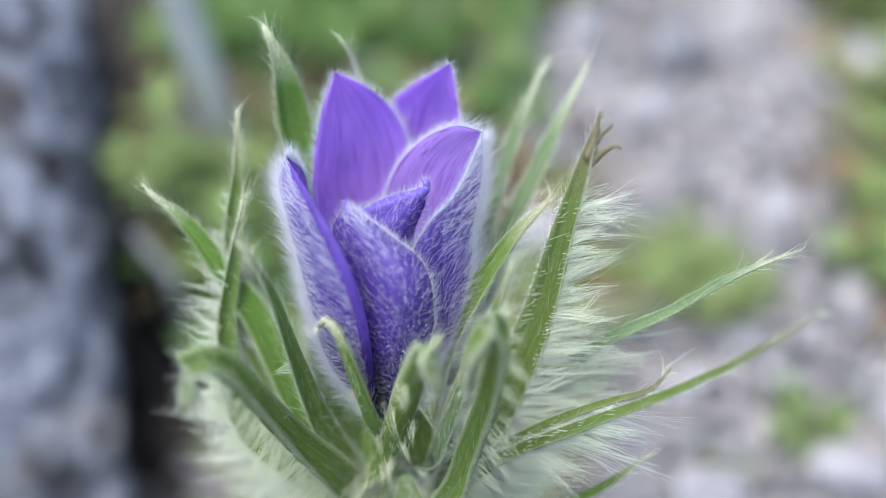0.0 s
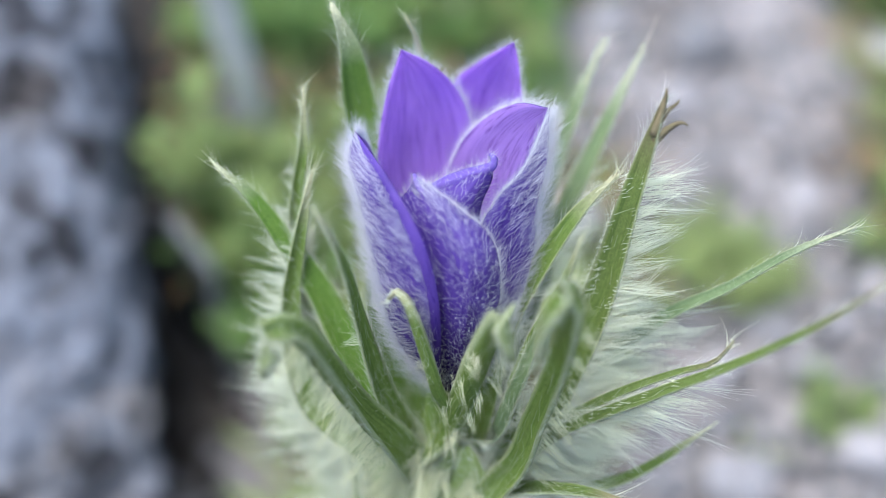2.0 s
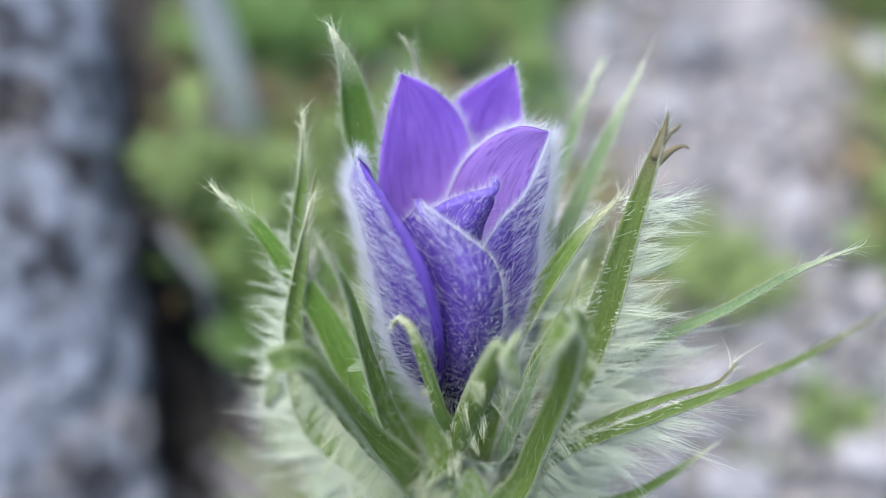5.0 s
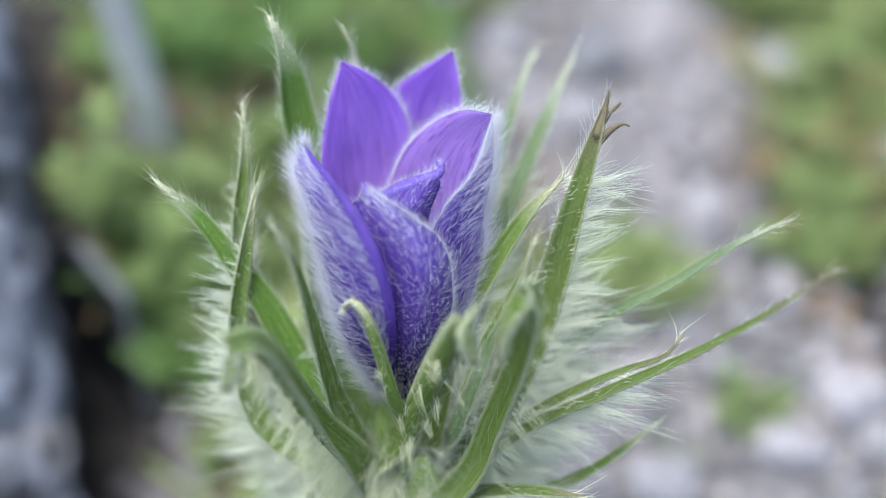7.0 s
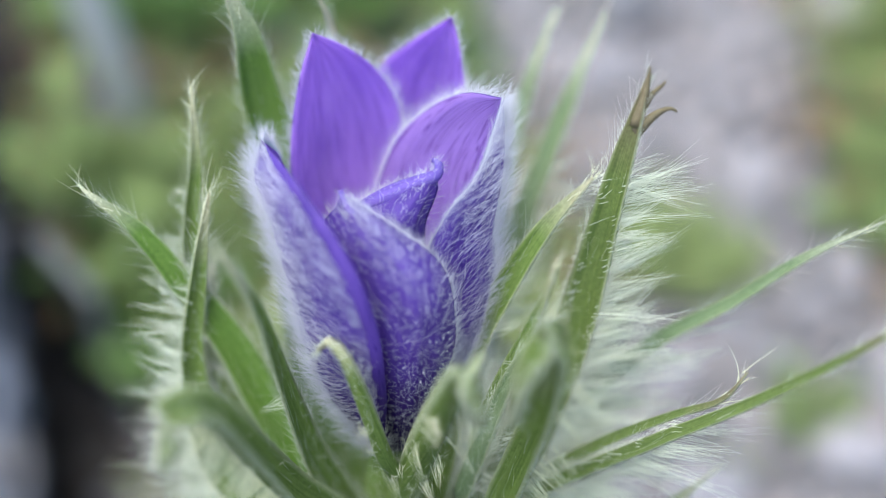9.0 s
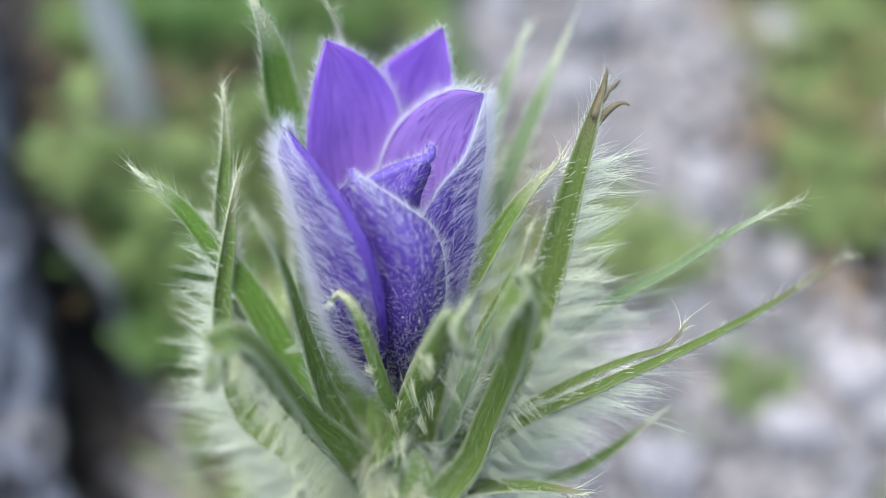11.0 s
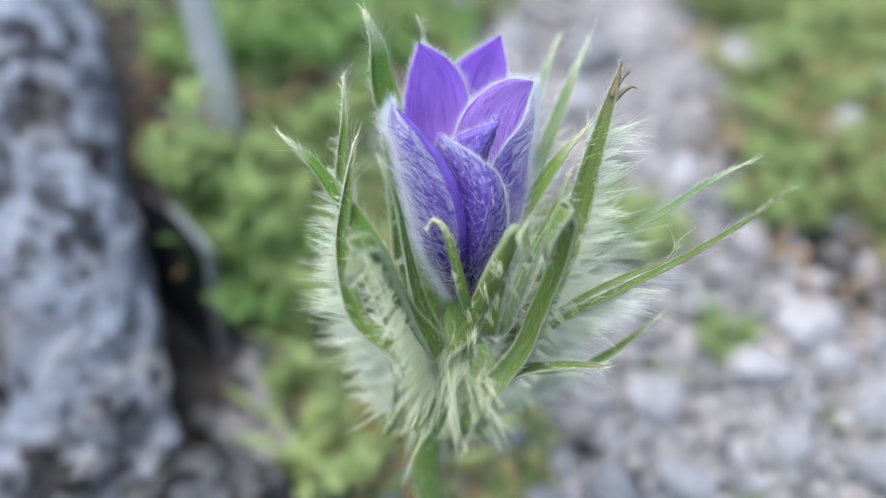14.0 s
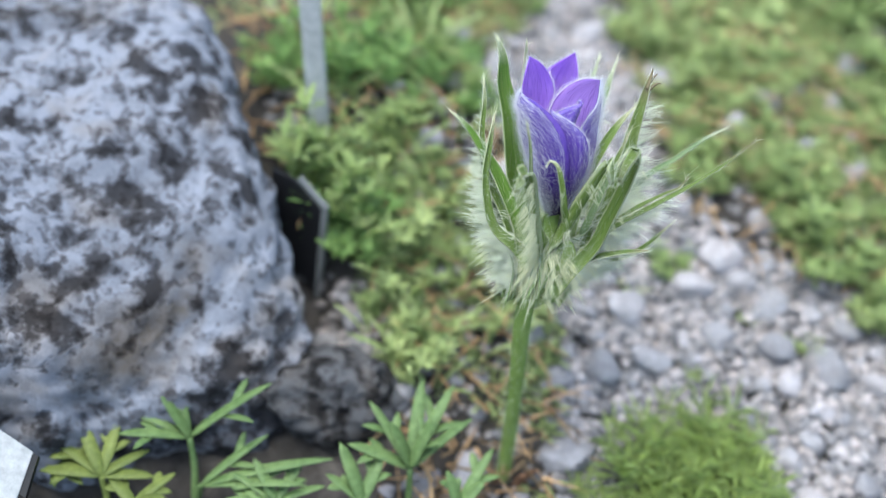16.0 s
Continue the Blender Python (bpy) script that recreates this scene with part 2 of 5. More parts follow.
def rock_material(name, pale):
    """Weathered limestone with pale lichen crusts and dark pits; pale tells how white the crusts are."""
    m, n, l = material(name)
    co = n.new("ShaderNodeTexCoord").outputs["Object"]
    patch = noise_tex(n, l, 15, 4, 0.55, co, 0.8)
    grain = noise_tex(n, l, 260, 6, 0.65, co, 0.3)
    tone = noise_tex(n, l, 34, 3, 0.5, co, 0.4)
    crust = ramp(n, [(0.38, (0.085, 0.08, 0.078)), (0.46, tuple(0.72 * q for q in pale)), (0.54, pale)])
    l.new(mixed(n, l, "MIX", 0.2, patch.outputs["Color"], grain.outputs["Color"]), crust.inputs["Fac"])
    warm = ramp(n, [(0.48, (1, 1, 1)), (0.62, (0.95, 0.84, 0.72))])
    l.new(tone.outputs["Fac"], warm.inputs["Fac"])
    c = mixed(n, l, "MULTIPLY", 1.0, crust.outputs["Color"], warm.outputs["Color"])
    # bare dark stone and pits between the crusts, crowded in some places and rare in others
    crowd = ramp(n, [(0.36, (0.085, 0.085, 0.085)), (0.62, (-0.055, -0.055, -0.055))])
    l.new(patch.outputs["Fac"], crowd.inputs["Fac"])

    def pits(scale, detail, at, soft, dark, twist):
        holes = noise_tex(n, l, scale, detail, 0.55, co, twist)
        level = n.new("ShaderNodeMath")
        level.operation = "SUBTRACT"
        l.new(holes.outputs["Fac"], level.inputs[0])
        l.new(crowd.outputs["Color"], level.inputs[1])
        k = ramp(n, [(at, dark), (at + soft * 0.4, tuple(0.35 + 0.65 * q for q in dark)), (at + soft, (1, 1, 1))])
        l.new(level.outputs["Value"], k.inputs["Fac"])
        return k.outputs["Color"]

    pitted = mixed(n, l, "MULTIPLY", 1.0, pits(108, 3, 0.348, 0.12, (0.18, 0.17, 0.165), 0.1), pits(240, 2, 0.31, 0.12, (0.40, 0.38, 0.37), 0.1))
    s = ramp(n, [(0.36, (0.55, 0.53, 0.52)), (0.44, (0.82, 0.80, 0.79)), (0.52, (1, 1, 1))])
    l.new(grain.outputs["Fac"], s.inputs["Fac"])
    c = mixed(n, l, "MULTIPLY", 0.5, c, s.outputs["Color"])
    c = mixed(n, l, "MULTIPLY", 1.0, c, pitted)
    relief = mixed(n, l, "MULTIPLY", 0.5, pitted, grain.outputs["Color"])
    finish(n, l, c, 0.92, bump(n, l, relief, 0.45, 0.0016), 0, 0.2)
    return m


ROCK = rock_material("lichen_rock", (0.182, 0.194, 0.232))
ROCK_DARK = rock_material("bare_rock", (0.085, 0.085, 0.09))


# ---- geometry helpers ----
def fbm(p, scale, octaves=4):
    return noise.fractal(Vector(p) * scale, 1.0, 2.0, octaves)


def ground_z(x, y):
    fade = math.exp(-(x * x + (y - 3) ** 2) / 3600)
    mound = 1.5 * math.exp(-((x + 4.5) ** 2 + (y - 9.5) ** 2) / 26)
    mound -= 2.4 * math.exp(-((x + 6.8) ** 2 + (y - 3.0) ** 2) / 4.0)
    return 2.0 + (0.02 * x + 4.95 * math.tanh((y - 3) / 11) + mound) * fade + 0.25 * fbm((x, y, 0), 0.35, 3)


def spline(points, count):
    """Catmull-Rom through the points, evenly resampled."""
    p = np.array(points, float)
    p = np.vstack([2 * p[0] - p[1], p, 2 * p[-1] - p[-2]])
    out = []
    for i in range(1, len(p) - 2):
        t = np.linspace(0, 1, 24, endpoint=False)[:, None]
        a, b, c, d = p[i - 1], p[i], p[i + 1], p[i + 2]
        out.append(0.5 * (2 * b + (c - a) * t + (2 * a - 5 * b + 4 * c - d) * t**2 + (3 * b - a - 3 * c + d) * t**3))
    out = np.vstack(out + [p[-2:-1]])
    s = np.r_[0, np.cumsum(np.linalg.norm(np.diff(out, axis=0), axis=1))]
    want = np.linspace(0, s[-1], count)
    return np.stack([np.interp(want, s, out[:, k]) for k in range(3)], 1), s[-1]


def unit(v):
    return v / np.maximum(np.linalg.norm(v, axis=-1, keepdims=True), 1e-9)


def hair_mesh(roots, ways, lengths, bends, radius, steps=4):
    """Tapered three-sided hairs from their roots, bent along their length."""
    n = len(roots)
    s = np.linspace(0, 1, steps + 1)
    ways = unit(ways)
    path = roots[:, None] + lengths[:, None, None] * (ways[:, None] * s[None, :, None] + bends[:, None] * (s**2)[None, :, None])
    side = unit(np.cross(ways, rng.normal(size=(n, 3))))
    other = np.cross(ways, side)
    r = radius * (1 - 0.82 * s) * np.ones((n, 1)) if np.isscalar(radius) else radius[:, None] * (1 - 0.82 * s)
    a = np.radians([0, 120, 240])
    ring = side[:, None, None] * np.cos(a)[None, None, :, None] + other[:, None, None] * np.sin(a)[None, None, :, None]
    verts = (path[:, :, None] + ring * r[:, :, None, None]).reshape(-1, 3)
    base = (np.arange(n) * 3 * (steps + 1))[:, None, None]
    k, j = np.arange(steps)[None, :, None] * 3, np.arange(3)[None, None, :]
    jj = (j + 1) % 3
    faces = np.stack([base + k + j, base + k + jj, base + k + 3 + jj, base + k + 3 + j], -1).reshape(-1, 4)
    return verts, faces.tolist()


def lock_mesh(roots, ways, lengths, bends, per, open_root, open_tip, radius):
    """Hairs in locks: each guide is split into hairs that draw together towards its tip."""
    n = len(roots)
    ways = unit(ways)
    r = np.repeat(roots, per, 0) + rng.normal(size=(n * per, 3)) * open_root
    end = np.repeat(roots + ways * lengths[:, None], per, 0) + rng.normal(size=(n * per, 3)) * open_tip
    d = end - r
    ln = np.linalg.norm(d, axis=1) * (0.55 + 0.5 * rng.random(n * per))
    b = np.repeat(bends, per, 0) + rng.normal(size=(n * per, 3)) * 0.05
    return hair_mesh(r, d, ln, b, radius, 3)


def tube(points, radii, sides=10, count=24):
    c, _ = spline(points, count)
    t = unit(np.gradient(c, axis=0))
    ref = np.array([0.3, 1.0, 0.2])
    s = unit(np.cross(t, ref))
    o = np.cross(t, s)
    r = np.interp(np.linspace(0, 1, count), np.linspace(0, 1, len(radii)), radii)
    a = np.linspace(0, 2 * np.pi, sides, endpoint=False)
    v = (c[:, None] + r[:, None, None] * (s[:, None] * np.cos(a)[None, :, None] + o[:, None] * np.sin(a)[None, :, None])).reshape(-1, 3)
    f = [[i * sides + j, i * sides + (j + 1) % sides, (i + 1) * sides + (j + 1) % sides, (i + 1) * sides + j] for i in range(count - 1) for j in range(sides)]
    f += [list(range(sides))[::-1], [(count - 1) * sides + j for j in range(sides)]]
    return v, f


def sheet(grid, thick, outward):
    """A closed leaf-like sheet: a grid of points, thickened along outward; returns vertices, faces and (along, across)."""
    a, b, _ = grid.shape
    v = np.concatenate([(grid + outward * thick / 2).reshape(-1, 3), (grid - outward * thick / 2).reshape(-1, 3)])
    m = a * b
    f = []
    for i in range(a - 1):
        for j in range(b - 1):
            q = [i * b + j, i * b + j + 1, (i + 1) * b + j + 1, (i + 1) * b + j]
            f.append(q)
            f.append([m + k for k in q[::-1]])
    rim = [i * b for i in range(a)] + [(a - 1) * b + j for j in range(1, b)] + [i * b + b - 1 for i in range(a - 2, -1, -1)] + [j for j in range(b - 2, 0, -1)]
    for k, p in enumerate(rim):
        q = rim[(k + 1) % len(rim)]
        f.append([p, q, m + q, m + p])
    uv = np.stack(np.meshgrid(np.linspace(0, 1, a), np.linspace(0, 1, b), indexing="ij"), -1).reshape(-1, 2)
    return v, f, np.vstack([uv, uv])


# ---- ground ----
def build_ground():
    k = np.linspace(-1, 1, 150)
    line = np.sinh(k * 6.2) / np.sinh(6.2) * 900
    xs, ys = line, line + 3
    v = [(x, y, ground_z(x, y) - 0.15) for y in ys for x in xs]
    f = [[i * 150 + j, i * 150 + j + 1, (i + 1) * 150 + j + 1, (i + 1) * 150 + j] for i in range(149) for j in range(149)]
    ob = link_mesh("ground", v, f, SOIL, kind="structure", label="brown gritty soil strewn with pale gravel and litter")
    return tagged(ob, category="ground")


GROUND = build_ground()


# ---- boulder ----
def build_rock():
    bm = bmesh.new()
    bmesh.ops.create_cube(bm, size=2)
    bmesh.ops.subdivide_edges(bm, edges=bm.edges[:], cuts=70, use_grid_fill=True)
    cx, cy = -15.55, 3.45
    verts = []
    for p in bm.verts:
        q = p.co.copy()
        q = q / (abs(q.x) ** 4 + abs(q.y) ** 4 + abs(q.z) ** 4) ** 0.25
        r = q.x * 8.45
        t = q.y * 7.4 - 0.36 * (r - 3) * max(0.0, -q.y)
        # the top rises to the back; the flanks run on below the soil
        top = 6.8 + 0.38 * t - 0.015 * max(0.0, -t) ** 2 + 0.95 * max(0.0, min(1.0, r / 5))
        z = top - 4.2 + q.z * 4.2
        # the foot is undercut
        if q.z < 0:
            t += 1.6 * -q.z * max(0.0, -q.y)
        n = Vector((q.x / 9, q.y / 9, q.z / 4.2)).normalized()
        d = 0.75 * fbm((r, t, z), 0.17, 3) + 0.40 * fbm((r + 9, t, z), 0.55, 4) + 0.20 * fbm((r, t + 5, z), 1.7, 3)
        x, y = r * 0.88 - t * 0.48, r * 0.48 + t * 0.88
        m = Vector((n.x * 0.88 - n.y * 0.48, n.x * 0.48 + n.y * 0.88, n.z))
        x += 0.55 * math.exp(-(((y + cy - 2.0) / 2.6) ** 2)) * max(0.0, min(1.0, r / 6))
        x += (0.26 if z > 6.0 else 0.44) * max(-1.0, min(1.0, r / 6)) * max(-4.0, min(2.5, z - 6.0)) if r > 0 else 0.0
        # the right flank swells, most of all at its foot
        x += max(0.0, min(1.0, r / 6)) * (-0.32 + 0.85 * math.exp(-(((y + cy - 0.4) / 1.6) ** 2)) * max(0.0, min(1.0, (4.6 - z) / 2)))
        verts.append((cx + x + m.x * d, cy + y + m.y * d, z + m.z * d))
    bm.verts.index_update()
    faces = [[v.index for v in q.verts] for q in bm.faces]
    bm.free()
    ob = link_mesh("boulder", verts, faces, ROCK, origin=(cx, cy, ground_z(cx, cy)))
    tagged(ob, "grey weathered limestone boulder with white lichen and dark pits", "rock")


build_rock()


def build_toe_stone():
    """A low dark stone that leans against the boulder's foot."""
    bm = bmesh.new()
    bmesh.ops.create_icosphere(bm, subdivisions=5, radius=1)
    c = Vector((-5.9, -0.1, 1.15))
    verts = []
    for p in bm.verts:
        d = 1 + 0.28 * fbm(p.co, 0.9, 4) + 0.07 * fbm(p.co, 3.5, 3)
        verts.append((c.x + p.co.x * 2.25 * d, c.y + p.co.y * 1.5 * d, c.z + p.co.z * 1.45 * d))
    bm.verts.index_update()
    faces = [[v.index for v in q.verts] for q in bm.faces]
    bm.free()
    ob = link_mesh("rock", verts, faces, ROCK_DARK, origin=(-5.3, -0.35, ground_z(-5.3, -0.35)))
    tagged(ob, "low dark grey stone leaning against the boulder's foot", "rock")


build_toe_stone()


# ---- the pasqueflower ----
A0 = np.array((-0.35, -1.20, 9.70))
TIPC = np.array((-0.56, 0.57, 12.82))
AXIS = unit(TIPC - A0)
JOINT = np.array((-0.51, -1.99, 8.14))
CUP_FOOT = np.array((-0.77, -2.23, 7.14))
CUP_WAY = unit(A0 - CUP_FOOT)
PLANT = thing("pasqueflower", (-0.2, -2.15, ground_z(-0.2, -2.15) - 0.1), "violet pasqueflower bud with silky green bracts on a hairy stem", "flower")


def tepal(edge_a, middle, edge_b, hairs, hair_len, rim=(450, 450), skin_mat=None, wool=0.1, bare=0):
    """A cupped petal spanned between its two edges and its keel, which meet at base and tip."""
    nu, nv = 40, 19
    ea, mid, eb = (spline(p, nu)[0] for p in (edge_a, middle, edge_b))
    v = np.linspace(-1, 1, nv)
    la, lm, lb = v * (v - 1) / 2, 1 - v * v, v * (v + 1) / 2
    grid = ea[:, None] * la[None, :, None] + mid[:, None] * lm[None, :, None] + eb[:, None] * lb[None, :, None]
    du, dv = np.gradient(grid, axis=0), np.gradient(grid, axis=1)
    dv[-1], du[-1] = dv[-2], du[-2]
    normal = unit(np.cross(du, dv))
    away = mid[nu // 2] - (A0 + ((mid[nu // 2] - A0) @ AXIS) * AXIS)
    if normal[nu // 2, nv // 2] @ away < 0:
        normal = -normal
    uu = np.linspace(0, 1, nu)
    ribs = 0.012 * np.sin(v * 15 + 0.8)[None, :] * (uu * (1 - uu) * 4)[:, None] + 0.02 * np.sin(9 * uu[:, None] + 4 * v[None, :]) * (v**2)[None, :]
    grid = grid + normal * (ribs * (1 - np.abs(v)[None, :] ** 6))[..., None]
    vv, ff, uv = sheet(grid, 0.022, normal)
    origin = tuple(mid[nu // 2])
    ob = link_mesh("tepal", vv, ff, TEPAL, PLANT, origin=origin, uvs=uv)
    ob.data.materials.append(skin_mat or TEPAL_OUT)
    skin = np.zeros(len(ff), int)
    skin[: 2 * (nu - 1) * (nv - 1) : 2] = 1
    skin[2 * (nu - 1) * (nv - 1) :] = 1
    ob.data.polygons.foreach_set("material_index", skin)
    # silky hairs lie over the outer face and fringe its edge
    t, side = unit(du), unit(dv)
    n = hairs
    i = np.minimum((rng.beta(1.3, 1.1, n) * (nu - 2)).astype(int), nu - 2)
    j = rng.integers(0, nv, n)
    mid_heavy = rng.random(n) < 0.3
    j[mid_heavy] = np.clip((nv // 2 + rng.normal(size=mid_heavy.sum()) * 2.2).astype(int), 0, nv - 1)
    e = rng.random(n) < 0.14
    j[e] = np.where(rng.random(e.sum()) < rim[0] / sum(rim), 0, nv - 1)
    j = np.minimum(j, nv - 1 - bare)
    roots = grid[i, j] + (grid[i + 1, j] - grid[i, j]) * rng.random((n, 1)) + normal[i, j] * 0.012
    jn = np.clip(j + 1, 0, nv - 1)
    roots += (grid[i, jn] - grid[i, j]) * rng.random((n, 1)) * (~e)[:, None]
    edge = np.where(j == 0, -1.0, np.where(j == nv - 1, 1.0, 0.0))[:, None]
    ways = t[i, j] * (0.5 + 0.4 * rng.random((n, 1))) + normal[i, j] * (0.45 + 0.5 * rng.random((n, 1))) + side[i, j] * edge * 0.45 + rng.normal(size=(n, 3)) * 0.15
    lengths = hair_len * (0.45 + 0.8 * rng.random(n)) * (1.15 - 0.35 * uu[i])
    bends = rng.normal(size=(n, 3)) * 0.25 + t[i, j] * 0.25
    hv, hf = hair_mesh(roots, ways, lengths, bends, 0.0019, 3)
    link_mesh("hairs", hv, hf, HAIR_COOL, ob, "fine white silky hairs", "stuff", origin=origin)
    # the bright woolly rim
    n = sum(rim)
    i, f = rng.integers(int(nu * 0.42), nu - 1, n), rng.random((n, 1))
    j = np.where(np.arange(n) < rim[0], 0, nv - 1)
    edge = np.where(j == 0, -1.0, 1.0)[:, None]
    roots = grid[i, j] * (1 - f) + grid[i + 1, j] * f + normal[i, j] * 0.01
    ways = side[i, j] * edge * 0.85 + t[i, j] * 0.5 + normal[i, j] * 0.5 + rng.normal(size=(n, 3)) * 0.2
    hv, hf = hair_mesh(roots, ways, wool * (0.4 + 0.9 * rng.random(n)), rng.normal(size=(n, 3)) * 0.25, 0.002, 3)
    link_mesh("rim_hairs", hv, hf, HAIR_COOL, ob, "white woolly rim", "stuff", origin=origin)
    return ob


# the two rear tepals wear the pale skin outside too, to brighten them as if backlit
tepal([(-0.34, -1.08, 9.35), (-0.59, 0.44, 10.73), (-0.72, 1.18, 11.75), (-0.69, 1.46, 12.37), (-0.37, 1.50, 12.74), (0.09, 1.56, 13.07)],
      [(-0.31, -1.04, 9.31), (-0.19, 0.49, 10.53), (-0.18, 1.26, 11.55), (-0.06, 1.50, 12.32), (0.09, 1.56, 13.07)],
      [(-0.25, -1.12, 9.43), (0.23, 0.16, 10.83), (0.34, 0.88, 11.77), (0.25, 1.22, 12.40), (0.17, 1.44, 12.84), (0.09, 1.56, 13.07)], 600, 0.17, (600, 700), TEPAL)
tepal([(-0.42, -1.25, 9.49), (-1.03, -0.44, 10.84), (-1.37, 0.07, 11.69), (-1.44, 0.44, 12.20), (-1.37, 0.80, 12.74), (-1.25, 1.12, 13.13)],
      [(-0.41, -1.09, 9.36), (-0.81, 0.06, 10.56), (-1.00, 0.74, 11.61), (-1.06, 1.07, 12.37), (-1.25, 1.12, 13.13)],
      [(-0.34, -1.08, 9.35), (-0.33, 0.12, 10.57), (-0.35, 0.83, 11.61), (-0.42, 1.11, 12.18), (-0.62, 1.20, 12.59), (-0.91, 1.17, 12.92), (-1.25, 1.12, 13.13)], 1200, 0.2, (700, 600), TEPAL)
tepal([(-0.32, -1.14, 9.43), (-0.42, -0.34, 10.51), (-0.62, 0.27, 11.41), (-0.47, 0.64, 12.02), (-0.17, 0.82, 12.39), (0.26, 0.81, 12.71), (0.67, 0.62, 12.83)],
      [(-0.15, -1.32, 9.64), (0.41, -0.85, 10.59), (0.63, -0.38, 11.26), (0.61, 0.01, 11.85), (0.68, 0.40, 12.42), (0.67, 0.62, 12.83)],
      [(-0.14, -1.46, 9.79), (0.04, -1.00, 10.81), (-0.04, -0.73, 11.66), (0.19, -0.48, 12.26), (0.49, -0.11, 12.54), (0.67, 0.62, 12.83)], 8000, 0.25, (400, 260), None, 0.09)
INNER = tepal([(-0.34, -1.42, 9.73), (-0.67, -0.92, 11.00), (-0.95, -0.53, 11.85), (-0.96, -0.33, 12.05), (-0.67, -0.23, 12.15), (-0.34, -0.10, 12.26), (0.05, -0.01, 12.39)],
      [(-0.25, -1.46, 9.81), (-0.19, -1.06, 11.24), (-0.29, -0.66, 11.99), (-0.19, -0.44, 12.25), (0.05, -0.01, 12.39)],
      [(-0.20, -1.39, 9.72), (0.08, -0.80, 11.00), (0.00, -0.50, 11.62), (-0.02, -0.30, 11.96), (0.09, -0.10, 12.25), (0.05, -0.01, 12.39)], 700, 0.09, (450, 60))
tepal([(-0.45, -1.25, 9.49), (-0.95, -0.91, 10.51), (-1.31, -0.28, 11.34), (-1.46, 0.13, 11.91), (-1.51, 0.21, 12.28), (-1.59, -0.03, 12.71)],
      [(-0.42, -1.52, 9.79), (-0.88, -1.49, 10.78), (-1.15, -1.12, 11.55), (-1.44, -0.63, 12.16), (-1.65, -0.23, 12.45), (-1.59, -0.03, 12.71)],
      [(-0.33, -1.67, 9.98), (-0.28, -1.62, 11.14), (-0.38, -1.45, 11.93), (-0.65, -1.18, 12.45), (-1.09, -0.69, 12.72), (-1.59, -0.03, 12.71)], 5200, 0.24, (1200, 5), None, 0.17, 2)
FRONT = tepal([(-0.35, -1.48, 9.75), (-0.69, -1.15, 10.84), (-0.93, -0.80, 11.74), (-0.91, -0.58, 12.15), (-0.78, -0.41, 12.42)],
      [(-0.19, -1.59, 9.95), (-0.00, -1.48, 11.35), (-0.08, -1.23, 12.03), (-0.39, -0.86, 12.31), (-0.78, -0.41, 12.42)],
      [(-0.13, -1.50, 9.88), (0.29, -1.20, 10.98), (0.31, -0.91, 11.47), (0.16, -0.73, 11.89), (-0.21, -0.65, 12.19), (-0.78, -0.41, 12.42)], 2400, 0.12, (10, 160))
cam.data.dof.focus_object = INNER


def rolled_lip(parent, points, radii):
    """The rim of a tepal where it rolls over into a downy lip."""
    v, f = tube(points, radii, 10, 26)
    c, _ = spline(points, 26)
    uv = np.full((len(v), 2), 0.7)
    uv[:, 1] = np.tile(np.linspace(0, 1, 10), 26)
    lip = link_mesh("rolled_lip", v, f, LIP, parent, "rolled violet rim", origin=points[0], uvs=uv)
    n = 650
    i = rng.integers(0, len(v), n)
    out = unit(v[i] - c[i // 10])
    hv, hf = hair_mesh(v[i] + rng.normal(size=(n, 3)) * 0.012, out + rng.normal(size=(n, 3)) * 0.35 + np.array((0, 0, 0.3)), 0.03 + 0.05 * rng.random(n), rng.normal(size=(n, 3)) * 0.25, 0.0019, 3)
    link_mesh("lip_hairs", hv, hf, HAIR_COOL, lip, "white down on the rolled rim", "stuff", origin=points[0])


rolled_lip(INNER, [(-0.72, -0.30, 12.08), (-0.50, -0.26, 12.19), (-0.28, -0.17, 12.26), (-0.06, -0.09, 12.33), (0.08, -0.05, 12.40), (0.10, 0.02, 12.46), (0.04, 0.08, 12.46)], [0.03, 0.08, 0.10, 0.10, 0.08, 0.06, 0.03])
rolled_lip(FRONT, [(-0.80, -0.40, 12.46), (-0.72, -0.52, 12.37), (-0.50, -0.66, 12.27), (-0.24, -0.76, 12.15), (0.00, -0.80, 11.98), (0.16, -0.84, 11.80)], [0.025, 0.06, 0.075, 0.085, 0.07, 0.02])


def build_drops():
    """Tiny drops of dew caught on the front tepal."""
    bm = bmesh.new()
    bmesh.ops.create_icosphere(bm, subdivisions=1, radius=1)
    bm.verts.index_update()
    ball = np.array([tuple(p.co) for p in bm.verts])
    tri = [[p.index for p in q.verts] for q in bm.faces]
    bm.free()
    me = FRONT.data
    g = np.random.default_rng(5)
    outer = [q for q in me.polygons if q.material_index == 1 and q.center.x > -0.001]
    vs, fs = [], []
    for k in range(170):
        q = outer[int(g.integers(0, len(outer)))]
        r = 0.004 + 0.009 * g.random() ** 2
        p = np.array(q.center + q.normal * 0.00004) / CM + np.array(ORIGIN[FRONT.name]) + g.normal(size=3) * 0.02
        fs += [[i + len(vs) * len(ball) for i in t] for t in tri]
        vs.append(ball * r + p)
    link_mesh("dew", np.vstack(vs), fs, HAIR_COOL, FRONT, "tiny pale drops of dew", "stuff", origin=tuple(ORIGIN[FRONT.name]))


build_drops()


